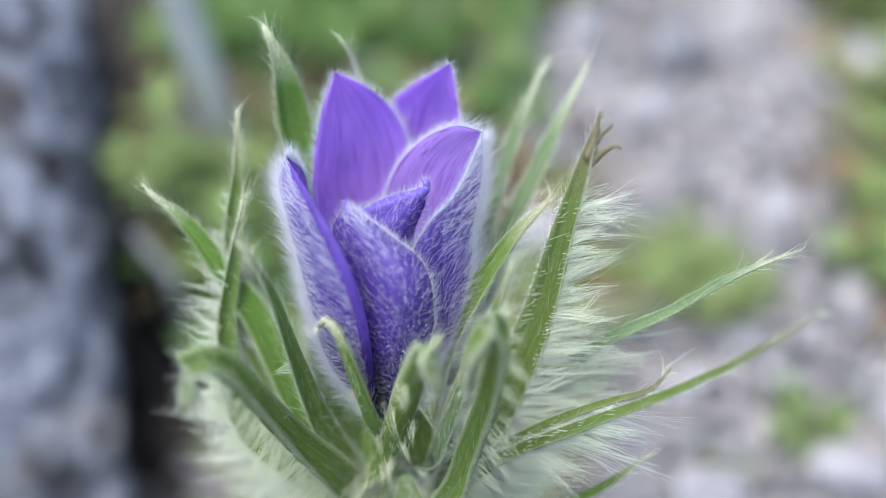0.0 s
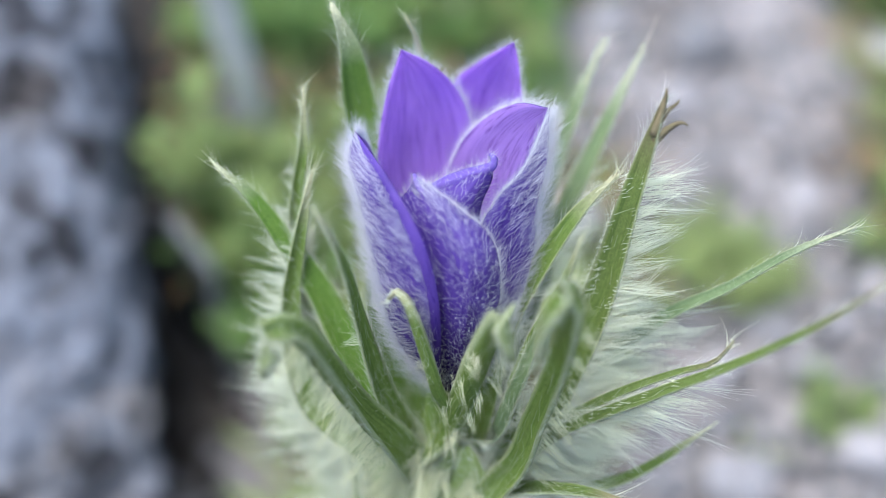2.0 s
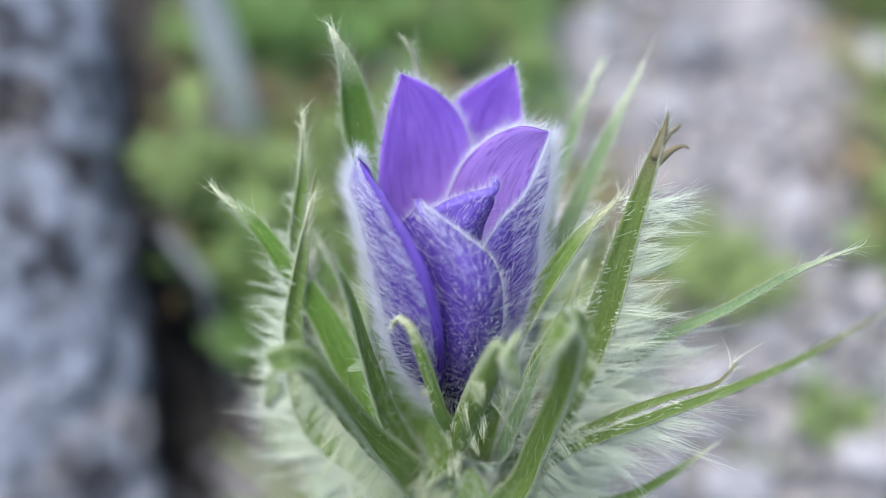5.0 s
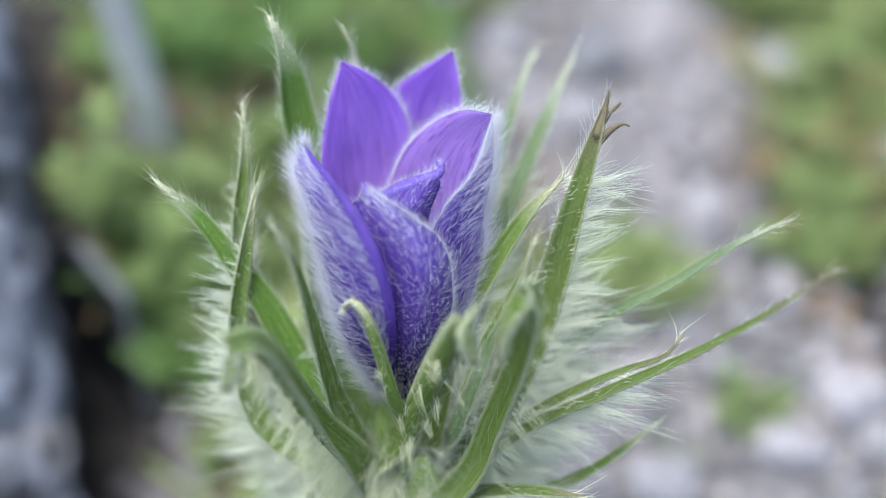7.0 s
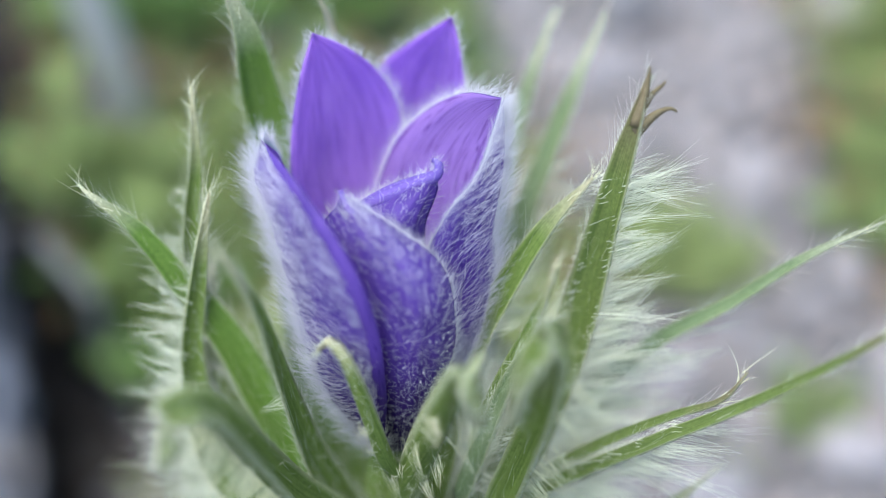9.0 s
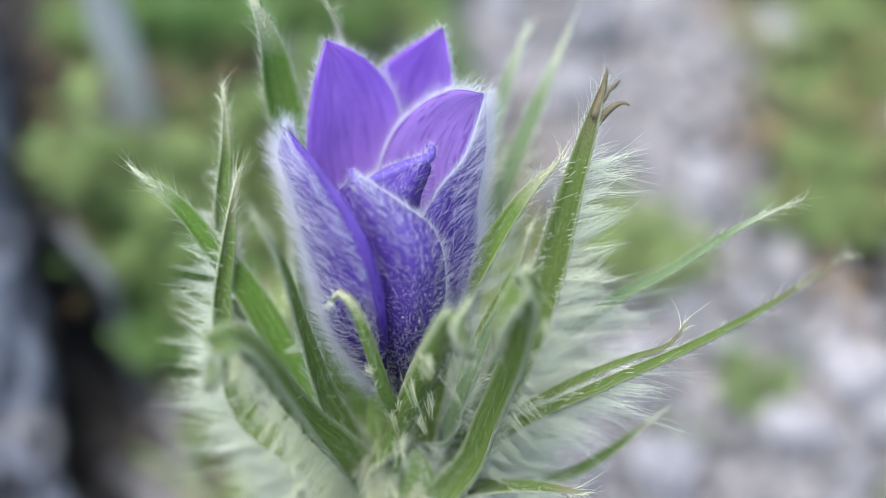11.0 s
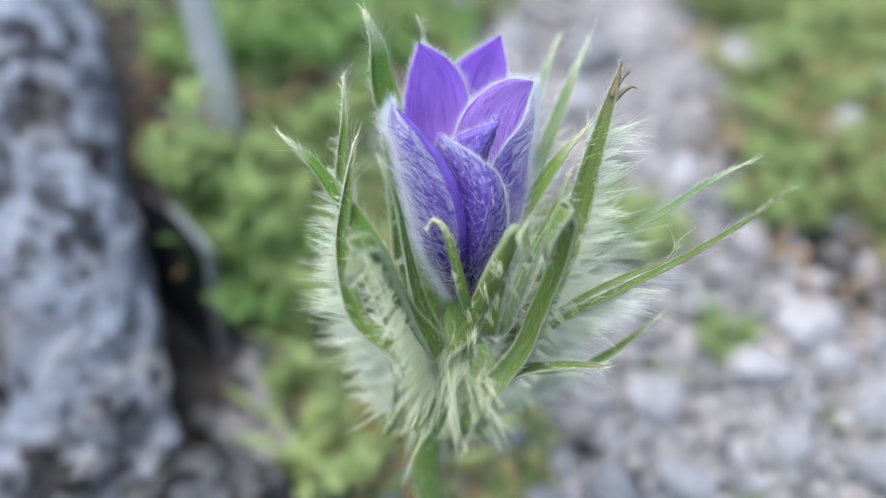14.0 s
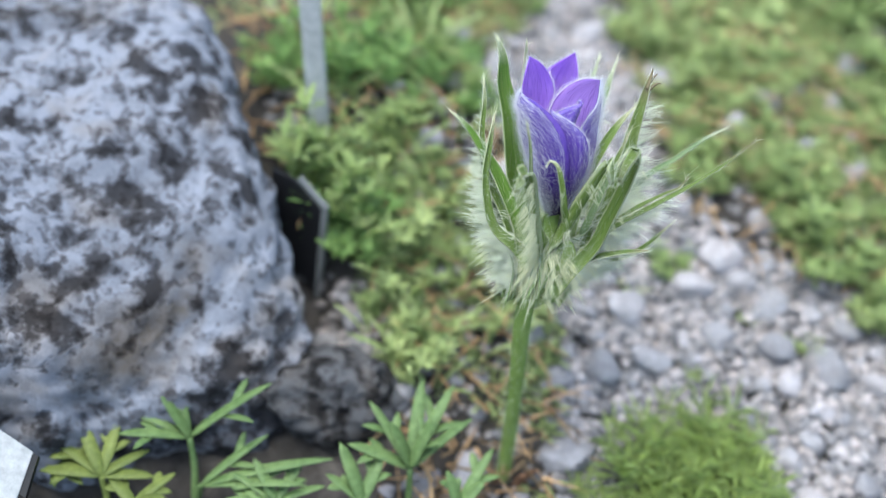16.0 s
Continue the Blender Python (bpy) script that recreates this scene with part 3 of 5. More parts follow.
def bract(points, width, mat, hairs, hair_len, tip_hook=None, low=2.1, fold=0.35, count=34):
    pts = [np.array(p, float) for p in points]
    # each bract leaves the joint on its own side
    lead = unit((pts[2] - JOINT) - AXIS * ((pts[2] - JOINT) @ AXIS))
    pts[0] = CUP_FOOT + CUP_WAY * 0.3 + lead * 0.40
    if tip_hook is not None:
        pts += [pts[-1] + np.array(q) for q in tip_hook]
    c, length = spline(pts, count)
    t = unit(np.gradient(c, axis=0))
    near = A0 + ((c - A0) @ AXIS)[:, None] * AXIS
    inward = near - c
    inward = unit(inward - t * (inward * t).sum(1, keepdims=True))
    # blades at the sides turn their faces forward and up
    inward = unit(inward + 1.5 * np.abs(inward[:, :1]) * np.array((0.0, -1.0, 0.4)))
    for k in range(1, count):
        inward[k] = unit(0.75 * inward[k - 1] + 0.25 * inward[k])
    inward = unit(inward - t * (inward * t).sum(1, keepdims=True))
    side = np.cross(t, inward)
    s = np.linspace(0, 1, count)
    w = width / 2 * (1.1 + (1.2 if width > 0.2 else 0.4) * np.exp(-s / 0.17)) * np.where(s > 0.9, 0.06 + 0.36 * ((1 - s) / 0.1), np.minimum(1, 0.42 + 0.58 * np.minimum(1, np.maximum(0, 0.9 - s) / 0.36) ** 0.8))
    if tip_hook is not None:
        # hooded straps keep their breadth to a rounded end
        w = width / 2 * (1.0 + 0.45 * np.exp(-s / 0.15)) * np.sqrt(np.maximum(0.02, 1 - np.maximum(0, (s - 0.8) / 0.2) ** 2 * 0.85)) * np.interp(s, (0.0, 0.55, 0.8, 1.0), (1.0, 1.0, 0.8, 0.5) if width < 0.305 else (0.9, 1.0, 1.0, 0.8))
    v = np.linspace(-1, 1, 9)
    off = w[:, None] * v[None, :]
    ripple = 0.12 * np.sin(11 * s + 40 * width)[:, None] * v[None, :]
    grid = c[:, None] + side[:, None] * off[..., None] + inward[:, None] * (off**2 / np.maximum(w, 0.01)[:, None] * (1.9 if tip_hook is not None else 1.25) * fold * (1 + ripple))[..., None]
    normal = np.repeat(inward[:, None], 9, 1)
    vv, ff, uv = sheet(grid, 0.045 if tip_hook is None else 0.085, normal)
    mid = tuple(c[count // 2])
    ob = link_mesh("bract", vv, ff, mat, PLANT, origin=mid, uvs=uv)
    # hairs grow in small locks, most of them low on the blade, and stream away from the flower
    out = unit(c - near)
    n = hairs // 7
    i = np.minimum((rng.beta(1.0, low, n) * (0.55 if width < 0.18 else 0.8) * (count - 1)).astype(int) + 3, count - 2)
    j = rng.integers(0, 9, n)
    e = rng.random(n) < 0.97
    j[e] = np.where(rng.random(e.sum()) < 0.5, 0, 8)
    f = rng.random((n, 1))
    roots = grid[i, j] * (1 - f) + grid[i + 1, j] * f - inward[i] * 0.05
    edge = np.where(j == 0, -1.0, np.where(j == 8, 1.0, 0.0))[:, None]
    ways = out[i] * (0.8 + 0.3 * rng.random((n, 1))) + t[i] * (0.15 + 0.35 * rng.random((n, 1))) - inward[i] * 0.2 + side[i] * edge * 0.12 + rng.normal(size=(n, 3)) * 0.2
    if tip_hook is not None:
        # under the straps they hang
        ways = ways * 0.6 + np.array((0, 0, -0.95))
        roots = roots - inward[i] * 0.07
    lengths = hair_len * (0.4 + 0.6 * rng.random(n)) * (1.15 - 0.6 * s[i])
    bends = rng.normal(size=(n, 3)) * 0.12 + np.array((0, 0, -0.14)) + t[i] * 0.1
    hv, hf = lock_mesh(roots, ways, lengths, bends, 11, 0.045, 0.02, 0.0032)
    link_mesh("hairs", hv, hf, HAIR if tip_hook is None else HAIR_CREAM, ob, "long silky white hairs", "stuff", origin=mid)
    # a close white fringe along both edges
    n = int((420 if width > 0.5 else 200 if tip_hook is not None else 380 if width > 0.2 else 150) * length / 4)
    i = rng.integers(0, count - 1, n)
    j = np.where(rng.random(n) < 0.5, 0, 8)
    f = rng.random((n, 1))
    roots = grid[i, j] * (1 - f) + grid[i + 1, j] * f
    edge = np.where(j == 0, -1.0, 1.0)[:, None]
    ways = t[i] * 1.0 + side[i] * edge * (0.25 + 0.35 * rng.random((n, 1))) - inward[i] * 0.1 + rng.normal(size=(n, 3)) * 0.16
    hv, hf = hair_mesh(roots, ways, 0.09 + 0.26 * rng.random(n) ** 2, rng.normal(size=(n, 3)) * 0.2, 0.0017, 3)
    link_mesh("fringe", hv, hf, HAIR, ob, "short white fringe", "stuff", origin=mid)
    # a tuft of cream filaments at the tip
    if tip_hook is None and mat is not BRACT_TALL:
        n = 16 if width > 0.2 else 10
        k = count - 1 - rng.integers(0, 4, n)
        ways = t[k] + rng.normal(size=(n, 3)) * 0.22
        hv, hf = hair_mesh(c[k] + rng.normal(size=(n, 3)) * 0.015, ways, 0.10 + 0.24 * rng.random(n), rng.normal(size=(n, 3)) * 0.35, 0.0062, 4)
        link_mesh("tip_tuft", hv, hf, HAIR_CREAM, ob, "cream filaments at the tip", "stuff", origin=mid)
    elif tip_hook is not None:
        # the hood is downy
        n = 260
        i = np.minimum((count * (0.80 + 0.20 * rng.random(n))).astype(int), count - 1)
        j = rng.integers(0, 9, n)
        face = np.where(rng.random((n, 1)) < 0.5, 1.0, -1.0)
        ways = inward[i] * face * 0.5 + t[i] * 0.7 + rng.normal(size=(n, 3)) * 0.35
        hv, hf = hair_mesh(grid[i, j] + inward[i] * face * 0.022, ways, 0.06 + 0.14 * rng.random(n), rng.normal(size=(n, 3)) * 0.3, 0.0024, 3)
        link_mesh("hood_down", hv, hf, HAIR, ob, "white down on the hood", "stuff", origin=mid)
    # thin hairs that lie along the lower half of both faces
    n = (280 if mat in (BRACT_FRESH, BRACT_STRAP) else 460) if width > 0.2 else 160
    i = np.minimum((rng.beta(1.0, 2.6, n) * (count - 1)).astype(int), count - 2)
    j = rng.integers(0, 9, n)
    f = rng.random((n, 1))
    face = np.where(rng.random((n, 1)) < 0.5, 1.0, -1.0)
    roots = grid[i, j] * (1 - f) + grid[i + 1, j] * f + inward[i] * face * 0.024
    ways = t[i] * 1.0 + inward[i] * face * 0.22 * rng.random((n, 1)) + rng.normal(size=(n, 3)) * 0.09
    hv, hf = hair_mesh(roots, ways, (0.12 + 0.3 * rng.random(n)) * (2.2 if tip_hook is not None else 1.0), rng.normal(size=(n, 3)) * 0.12, 0.0015 if tip_hook is not None else 0.0012, 4)
    link_mesh("down", hv, hf, HAIR, ob, "thin white down", "stuff", origin=mid)
    return ob


J0 = (-0.51, -1.99, 8.14)
bract([J0, (-1.30, -0.09, 9.97), (-1.59, 0.75, 11.42), (-1.87, 1.10, 12.24), (-1.98, 1.28, 13.00), (-2.19, 1.40, 13.54)], 0.66, BRACT_FRESH, 70, 0.25, None, 1.7)
bract([J0, (-0.95, 0.05, 9.88), (-1.11, 1.45, 11.26), (-1.19, 1.80, 12.60), (-1.30, 1.59, 13.34)], 0.2, BRACT_CREAM, 40, 0.3, None, 1.7)
bract([J0, (-1.55, -1.48, 9.25), (-2.31, -0.74, 10.52), (-2.48, -0.17, 11.35), (-2.44, 0.36, 12.05), (-2.48, 0.76, 12.61)], 0.24, BRACT, 500, 0.5, None, 1.7)
bract([J0, (-1.23, -1.63, 9.02), (-1.93, -0.90, 10.42), (-2.51, -0.57, 11.20), (-2.93, -0.37, 11.73), (-3.41, -0.27, 12.16)], 0.36, BRACT_FRESH, 220, 0.5, None, 1.7)
bract([J0, (-1.19, -1.91, 8.66), (-2.06, -1.71, 9.44), (-2.38, -1.12, 10.49), (-2.30, -0.52, 11.43), (-2.20, -0.11, 12.04)], 0.28, BRACT, 1600, 0.95, None, 1.7)
bract([J0, (-0.71, -1.89, 8.88), (-1.06, -1.78, 9.99), (-1.28, -1.67, 11.02), (-1.44, -1.59, 12.00), (-1.65, -1.60, 12.79)], 0.25, BRACT, 160, 0.35, None, 1.7)
bract([J0, (-0.13, -1.94, 9.46), (-0.28, -1.99, 10.43), (-0.51, -1.84, 11.27), (-0.66, -1.70, 11.60), (-0.83, -1.55, 11.62)], 0.18, BRACT, 90, 0.3, [(-0.07, -0.06, -0.08)], 1.7)
bract([J0, (-0.57, -1.99, 8.55), (-1.18, -2.33, 10.11), (-1.53, -2.59, 11.36), (-1.68, -2.74, 11.92), (-1.82, -2.94, 12.21)], 0.43, BRACT_STRAP, 1100, 0.95, [(-0.1, -0.1, -0.12), (-0.18, -0.17, -0.48)], 1.6)
bract([J0, (-0.54, -2.00, 8.83), (-0.07, -2.00, 10.04), (0.34, -2.06, 11.29), (0.58, -2.13, 12.06)], 0.32, BRACT_STRAP, 200, 0.5, [(0.05, -0.15, -0.1), (0.12, -0.2, -0.5)], 1.7)
bract([J0, (0.69, -2.15, 9.11), (0.99, -2.03, 10.09), (1.23, -1.94, 11.02), (1.35, -1.90, 11.89), (1.33, -1.91, 12.37)], 0.36, BRACT_STRAP, 420, 0.8, [(-0.08, -0.15, -0.02), (-0.25, -0.25, -0.4), (-0.33, -0.25, -0.9)], 1.7)
bract([J0, (0.72, -1.62, 8.85), (1.25, -0.97, 10.01), (1.57, -0.48, 10.92), (1.79, 0.05, 11.98), (2.06, 0.63, 13.20)], 0.44, BRACT_TALL, 3500, 1.2, None, 1.7)
bract([J0, (0.12, -1.49, 9.14), (0.43, -0.87, 10.51), (0.81, -0.51, 11.32), (1.19, -0.24, 11.98), (1.58, -0.06, 12.47)], 0.34, BRACT, 300, 0.4, None, 1.7)
bract([J0, (0.33, -0.21, 9.72), (0.56, 0.74, 10.61), (0.72, 1.46, 11.29), (0.92, 2.11, 11.89), (1.15, 2.68, 12.41)], 0.27, BRACT_PALE, 600, 0.5, None, 1.7)
bract([J0, (0.48, -0.20, 9.73), (0.80, 0.70, 10.58), (1.07, 1.33, 11.16), (1.35, 1.95, 11.73), (1.66, 2.61, 12.33)], 0.3, BRACT_PALE, 1100, 0.8, None, 1.7)
bract([J0, (1.23, -1.05, 9.53), (2.28, -0.45, 10.45), (3.06, -0.19, 10.90), (3.80, 0.09, 11.39), (4.49, 0.27, 11.75)], 0.17, BRACT_PALE, 2700, 1.3, None, 2.4)
bract([J0, (1.05, -1.72, 9.32), (2.28, -1.56, 10.29), (3.16, -1.51, 10.98), (3.96, -1.45, 11.72), (4.62, -1.38, 12.49)], 0.125, BRACT_OLIVE, 2700, 1.3, None, 2.4)
bract([J0, (0.75, -1.69, 9.08), (1.17, -1.55, 9.48), (1.85, -1.40, 10.04), (2.51, -1.33, 10.49), (2.96, -1.31, 10.77), (3.16, -1.21, 11.10)], 0.125, BRACT_OLIVE, 3300, 1.1, None, 2.4)
bract([J0, (0.38, -1.95, 8.31), (1.11, -1.87, 8.50), (1.84, -1.81, 8.67), (2.41, -1.61, 8.97), (3.02, -1.28, 9.43)], 0.17, BRACT, 2000, 0.9, None, 2.4)
bract([J0, (0.29, -2.21, 8.50), (0.73, -2.22, 8.86), (1.42, -2.37, 9.25), (2.09, -2.60, 9.57)], 0.22, BRACT_OLIVE, 500, 0.6, None, 1.7)
bract([J0, (0.55, -1.81, 9.07), (0.61, -1.54, 10.04), (0.81, -1.33, 10.81), (1.13, -1.13, 11.66), (1.30, -0.99, 12.34)], 0.18, BRACT, 300, 0.4, None, 1.7)
bract([J0, (-1.21, -1.86, 8.51), (-1.70, -1.46, 9.16), (-2.08, -1.07, 9.80), (-2.38, -0.56, 10.58), (-2.26, -0.19, 11.12)], 0.55, BRACT_PALE, 1200, 0.95, None, 1.7)
bract([J0, (-0.29, -1.80, 8.81), (0.34, -1.87, 9.27), (0.65, -1.65, 10.15), (0.90, -1.44, 11.01), (1.27, -1.28, 11.87)], 0.22, BRACT_PALE, 300, 0.45, None, 1.7)


def build_frayed_tip():
    """The dry brown tip of the tallest bract, split in three."""
    for q, pts in enumerate(([(1.96, 0.40, 12.75), (2.03, 0.54, 13.05), (2.05, 0.64, 13.28)], [(1.96, 0.40, 12.75), (2.06, 0.54, 12.98), (2.17, 0.60, 13.08), (2.21, 0.61, 13.14)], [(1.97, 0.38, 12.68), (2.12, 0.45, 12.84), (2.26, 0.48, 12.92), (2.34, 0.46, 12.90)])):
        v, f = tube(pts, [0.06, 0.04, 0.012], 7, 10)
        link_mesh("dry_tip", v, f, STRAW, PLANT, "frayed brown dry tip", origin=pts[0])


build_frayed_tip()


def build_stem():
    z0 = ground_z(-0.2, -2.15) - 0.4
    pts = [(-0.30, -2.15, z0), (-0.46, -2.22, 2.2), (-0.66, -2.30, 4.6), (-0.84, -2.28, 6.9), (-0.56, -2.03, 8.0), (-0.42, -1.55, 9.1), tuple(A0 + AXIS * 0.1)]
    v, f = tube(pts, [0.23, 0.22, 0.22, 0.23, 0.25, 0.22, 0.20], 14, 44)
    ob = link_mesh("stem", v, f, STEM, PLANT, "green downy stem", origin=(-0.4, -2.2, 4))
    c, _ = spline(pts[:5], 200)
    n = 1300
    i = rng.integers(0, 185, n)
    way = rng.normal(size=(n, 3))
    way[:, 2] *= 0.3
    way = unit(way)
    hv, hf = hair_mesh(c[i] + way * 0.19, way + np.array((0, 0, 0.25)), 0.08 + 0.2 * rng.random(n), rng.normal(size=(n, 3)) * 0.25, 0.0024, 3)
    link_mesh("hairs", hv, hf, HAIR, ob, "short white down", "stuff", origin=(-0.4, -2.2, 4))


build_stem()


def build_cup():
    """The green funnel in which the bracts are joined, and the silk that hangs from it."""
    up = CUP_WAY
    sx = unit(np.cross(up, (0.0, 1.0, 0.2)))
    sy = np.cross(up, sx)
    toward = unit(np.array((0.0, -1.0, 0.4)) - up * (np.array((0.0, -1.0, 0.4)) @ up))
    n_a, n_h = 72, 14
    rows, outs = [], []
    for k in range(n_h):
        s = k / (n_h - 1)
        row, out = [], []
        for j in range(n_a + 1):
            a = 2 * np.pi * j / n_a
            d = np.cos(a) * sx + np.sin(a) * sy
            front = max(0.0, d @ toward)
            high = 2.1 - 0.55 * max(0.0, -d[0]) - 0.1 * (d @ toward) + 0.16 * np.sin(9 * a + 0.6) + 0.05 * np.sin(17 * a)
            wide = 1.5 - 0.25 * max(0.0, -d[0]) - 1.02 * front**0.9
            r = 0.235 + (wide - 0.235) * s**0.66 + 0.035 * np.sin(13 * a + 2) * s
            row.append(CUP_FOOT + d * r + up * high * s)
            out.append(unit(d - 0.45 * up))
        rows.append(row)
        outs.append(out)
    grid, outward = np.array(rows), np.array(outs)
    v, f, uv = sheet(grid, 0.05, outward)
    uv[:, 0] *= 0.6
    ob = link_mesh("bract_cup", v, f, BRACT_CUP, PLANT, "green cup of joined bract bases", origin=tuple(JOINT), uvs=uv)
    # thin hairs that lie upward along the outer wall
    n = 900
    k, j = rng.integers(0, n_h, n), rng.integers(0, n_a, n)
    ways = up * 0.9 + outward[k, j] * 0.3 + rng.normal(size=(n, 3)) * 0.3
    hv, hf = hair_mesh(grid[k, j] + outward[k, j] * 0.025, ways, 0.15 + 0.3 * rng.random(n), rng.normal(size=(n, 3)) * 0.25, 0.0024, 4)
    link_mesh("down", hv, hf, HAIR, ob, "thin white down", "stuff", origin=tuple(JOINT))
    # the rim is fringed
    n = 520
    k, j = n_h - 1 - rng.integers(0, 2, n), rng.integers(0, n_a, n)
    ways = up * (0.9 * rng.random((n, 1)) - 0.15) + outward[k, j] * (0.5 + 0.4 * rng.random((n, 1))) + rng.normal(size=(n, 3)) * 0.3
    hv, hf = hair_mesh(grid[k, j] + outward[k, j] * 0.02, ways, 0.2 + 0.4 * rng.random(n), rng.normal(size=(n, 3)) * 0.2 - 0.15 * up, 0.0028, 4)
    link_mesh("fringe", hv, hf, HAIR, ob, "white fringe of the cup's rim", "stuff", origin=tuple(JOINT))
    # down on the inner side of the cup
    n = 700
    k, j = rng.integers(5, n_h, n), rng.integers(0, n_a, n)
    ways = up * 0.8 - outward[k, j] * 0.35 + rng.normal(size=(n, 3)) * 0.3
    hv, hf = hair_mesh(grid[k, j] - outward[k, j] * 0.03, ways, 0.2 + 0.4 * rng.random(n), rng.normal(size=(n, 3)) * 0.2, 0.0026, 4)
    link_mesh("down", hv, hf, HAIR, ob, "thin white down", "stuff", origin=tuple(JOINT))
    # close silk over the outer wall
    n = 380
    k, j = rng.integers(3, n_h, n), rng.integers(0, n_a, n)
    bare = (outward[k, j] @ toward > 0.25) & (rng.random(n) < 0.85)
    k, j = k[~bare], j[~bare]
    n = len(k)
    ways = outward[k, j] * (0.7 + 0.3 * rng.random((n, 1))) + up * (0.5 * rng.random((n, 1)) - 0.15) + rng.normal(size=(n, 3)) * 0.15
    hv, hf = lock_mesh(grid[k, j], ways, 0.35 + 0.4 * rng.random(n), rng.normal(size=(n, 3)) * 0.12 - 0.18 * up, 9, 0.06, 0.02, 0.003)
    link_mesh("silk", hv, hf, HAIR_CREAM, ob, "close white silk", "stuff", origin=tuple(JOINT))
    # locks of silk that droop from the cup and the bract bases in pointed, curving wisps
    n, per = 190, 24
    k, j = np.minimum(2 + (rng.random(n) ** 1.2 * (n_h - 2)).astype(int), n_h - 1), rng.integers(0, n_a, n)
    bare = (outward[k, j] @ toward > 0.3) & (rng.random(n) < 0.75)
    k, j = k[~bare], j[~bare]
    n = len(k)
    rise = (k / (n_h - 1))[:, None]
    start, out = grid[k, j], outward[k, j]
    way = out * (0.65 + 0.4 * rng.random((n, 1)) + 0.2 * rise) - up * (0.55 - 0.6 * rise * rng.random((n, 1))) + rng.normal(size=(n, 3)) * 0.12
    long = (0.45 + 0.65 * rng.random(n)) * (0.36 + 0.75 * rise[:, 0])
    r = np.repeat(start, per, 0) + rng.normal(size=(n * per, 3)) * 0.06
    end = np.repeat(start + unit(way) * long[:, None], per, 0) + rng.normal(size=(n * per, 3)) * 0.012
    d = end - r
    ln = np.linalg.norm(d, axis=1) * (0.8 + 0.24 * rng.random(n * per))
    curl = rng.normal(size=(n, 3)) * 0.16 - 0.16 * up - 0.05 * out
    hv, hf = hair_mesh(r, d, ln, np.repeat(curl, per, 0), 0.003, 4)
    link_mesh("hairs", hv, hf, HAIR_CREAM, ob, "pointed wisps of cream silk", "stuff", origin=tuple(JOINT))
    # long thin strands that hang down before the joint
    n, per = 60, 11
    k, j = rng.integers(6, n_h, n), rng.integers(0, n_a, n * 6)
    j = j[(outward[8, j] @ toward) > 0.1][:n]
    k = k[:len(j)]
    n = len(j)
    start, out = grid[k, j] + outward[k, j] * 0.03, outward[k, j]
    way = out * (0.35 + 0.3 * rng.random((n, 1))) - up * 0.85 + rng.normal(size=(n, 3)) * 0.22
    r = np.repeat(start, per, 0) + rng.normal(size=(n * per, 3)) * 0.05
    end = np.repeat(start + unit(way) * (0.5 + 0.7 * rng.random((n, 1))), per, 0) + rng.normal(size=(n * per, 3)) * 0.02
    d = end - r
    hv, hf = hair_mesh(r, d, np.linalg.norm(d, axis=1) * (0.75 + 0.3 * rng.random(n * per)), np.repeat(rng.normal(size=(n, 3)) * 0.2, per, 0), 0.0034, 5)
    link_mesh("hanging_silk", hv, hf, HAIR_CREAM, ob, "long thin strands of silk", "stuff", origin=tuple(JOINT))


build_cup()


def build_stubs():
    """Brown withered sheaths at the foot of the stem."""
    for dx, dy, h, lean in ((0.25, -0.35, 0.9, 0.15), (0.55, -0.1, 0.7, 0.3), (-0.35, -0.2, 0.6, -0.2)):
        x, y = -0.2 + dx, -2.15 + dy
        z = ground_z(x, y) - 0.3
        v, f = tube([(x, y, z), (x + lean * 0.4, y, z + h * 0.6), (x + lean, y - 0.1, z + h)], [0.16, 0.13, 0.07], 8, 8)
        link_mesh("withered_sheath", v, f, BROWN, PLANT, "brown withered leaf sheath", origin=(x, y, z))


build_stubs()


# ---- metal things behind and before the boulder ----
def prism(outline, thick, way):
    """A flat plate: the outline thickened along way, with slightly eased edges."""
    o, w = np.array(outline, float), unit(np.array(way, float)) * thick
    mid = o.mean(0)
    inner = mid + (o - mid) * 0.985
    v = np.vstack([inner, o + w * 0.12, o + w * 0.88, inner + w])
    n = len(o)
    f = [list(range(n))[::-1], [3 * n + k for k in range(n)]]
    for r in range(3):
        f += [[r * n + k, r * n + (k + 1) % n, (r + 1) * n + (k + 1) % n, (r + 1) * n + k] for k in range(n)]
    return v, f


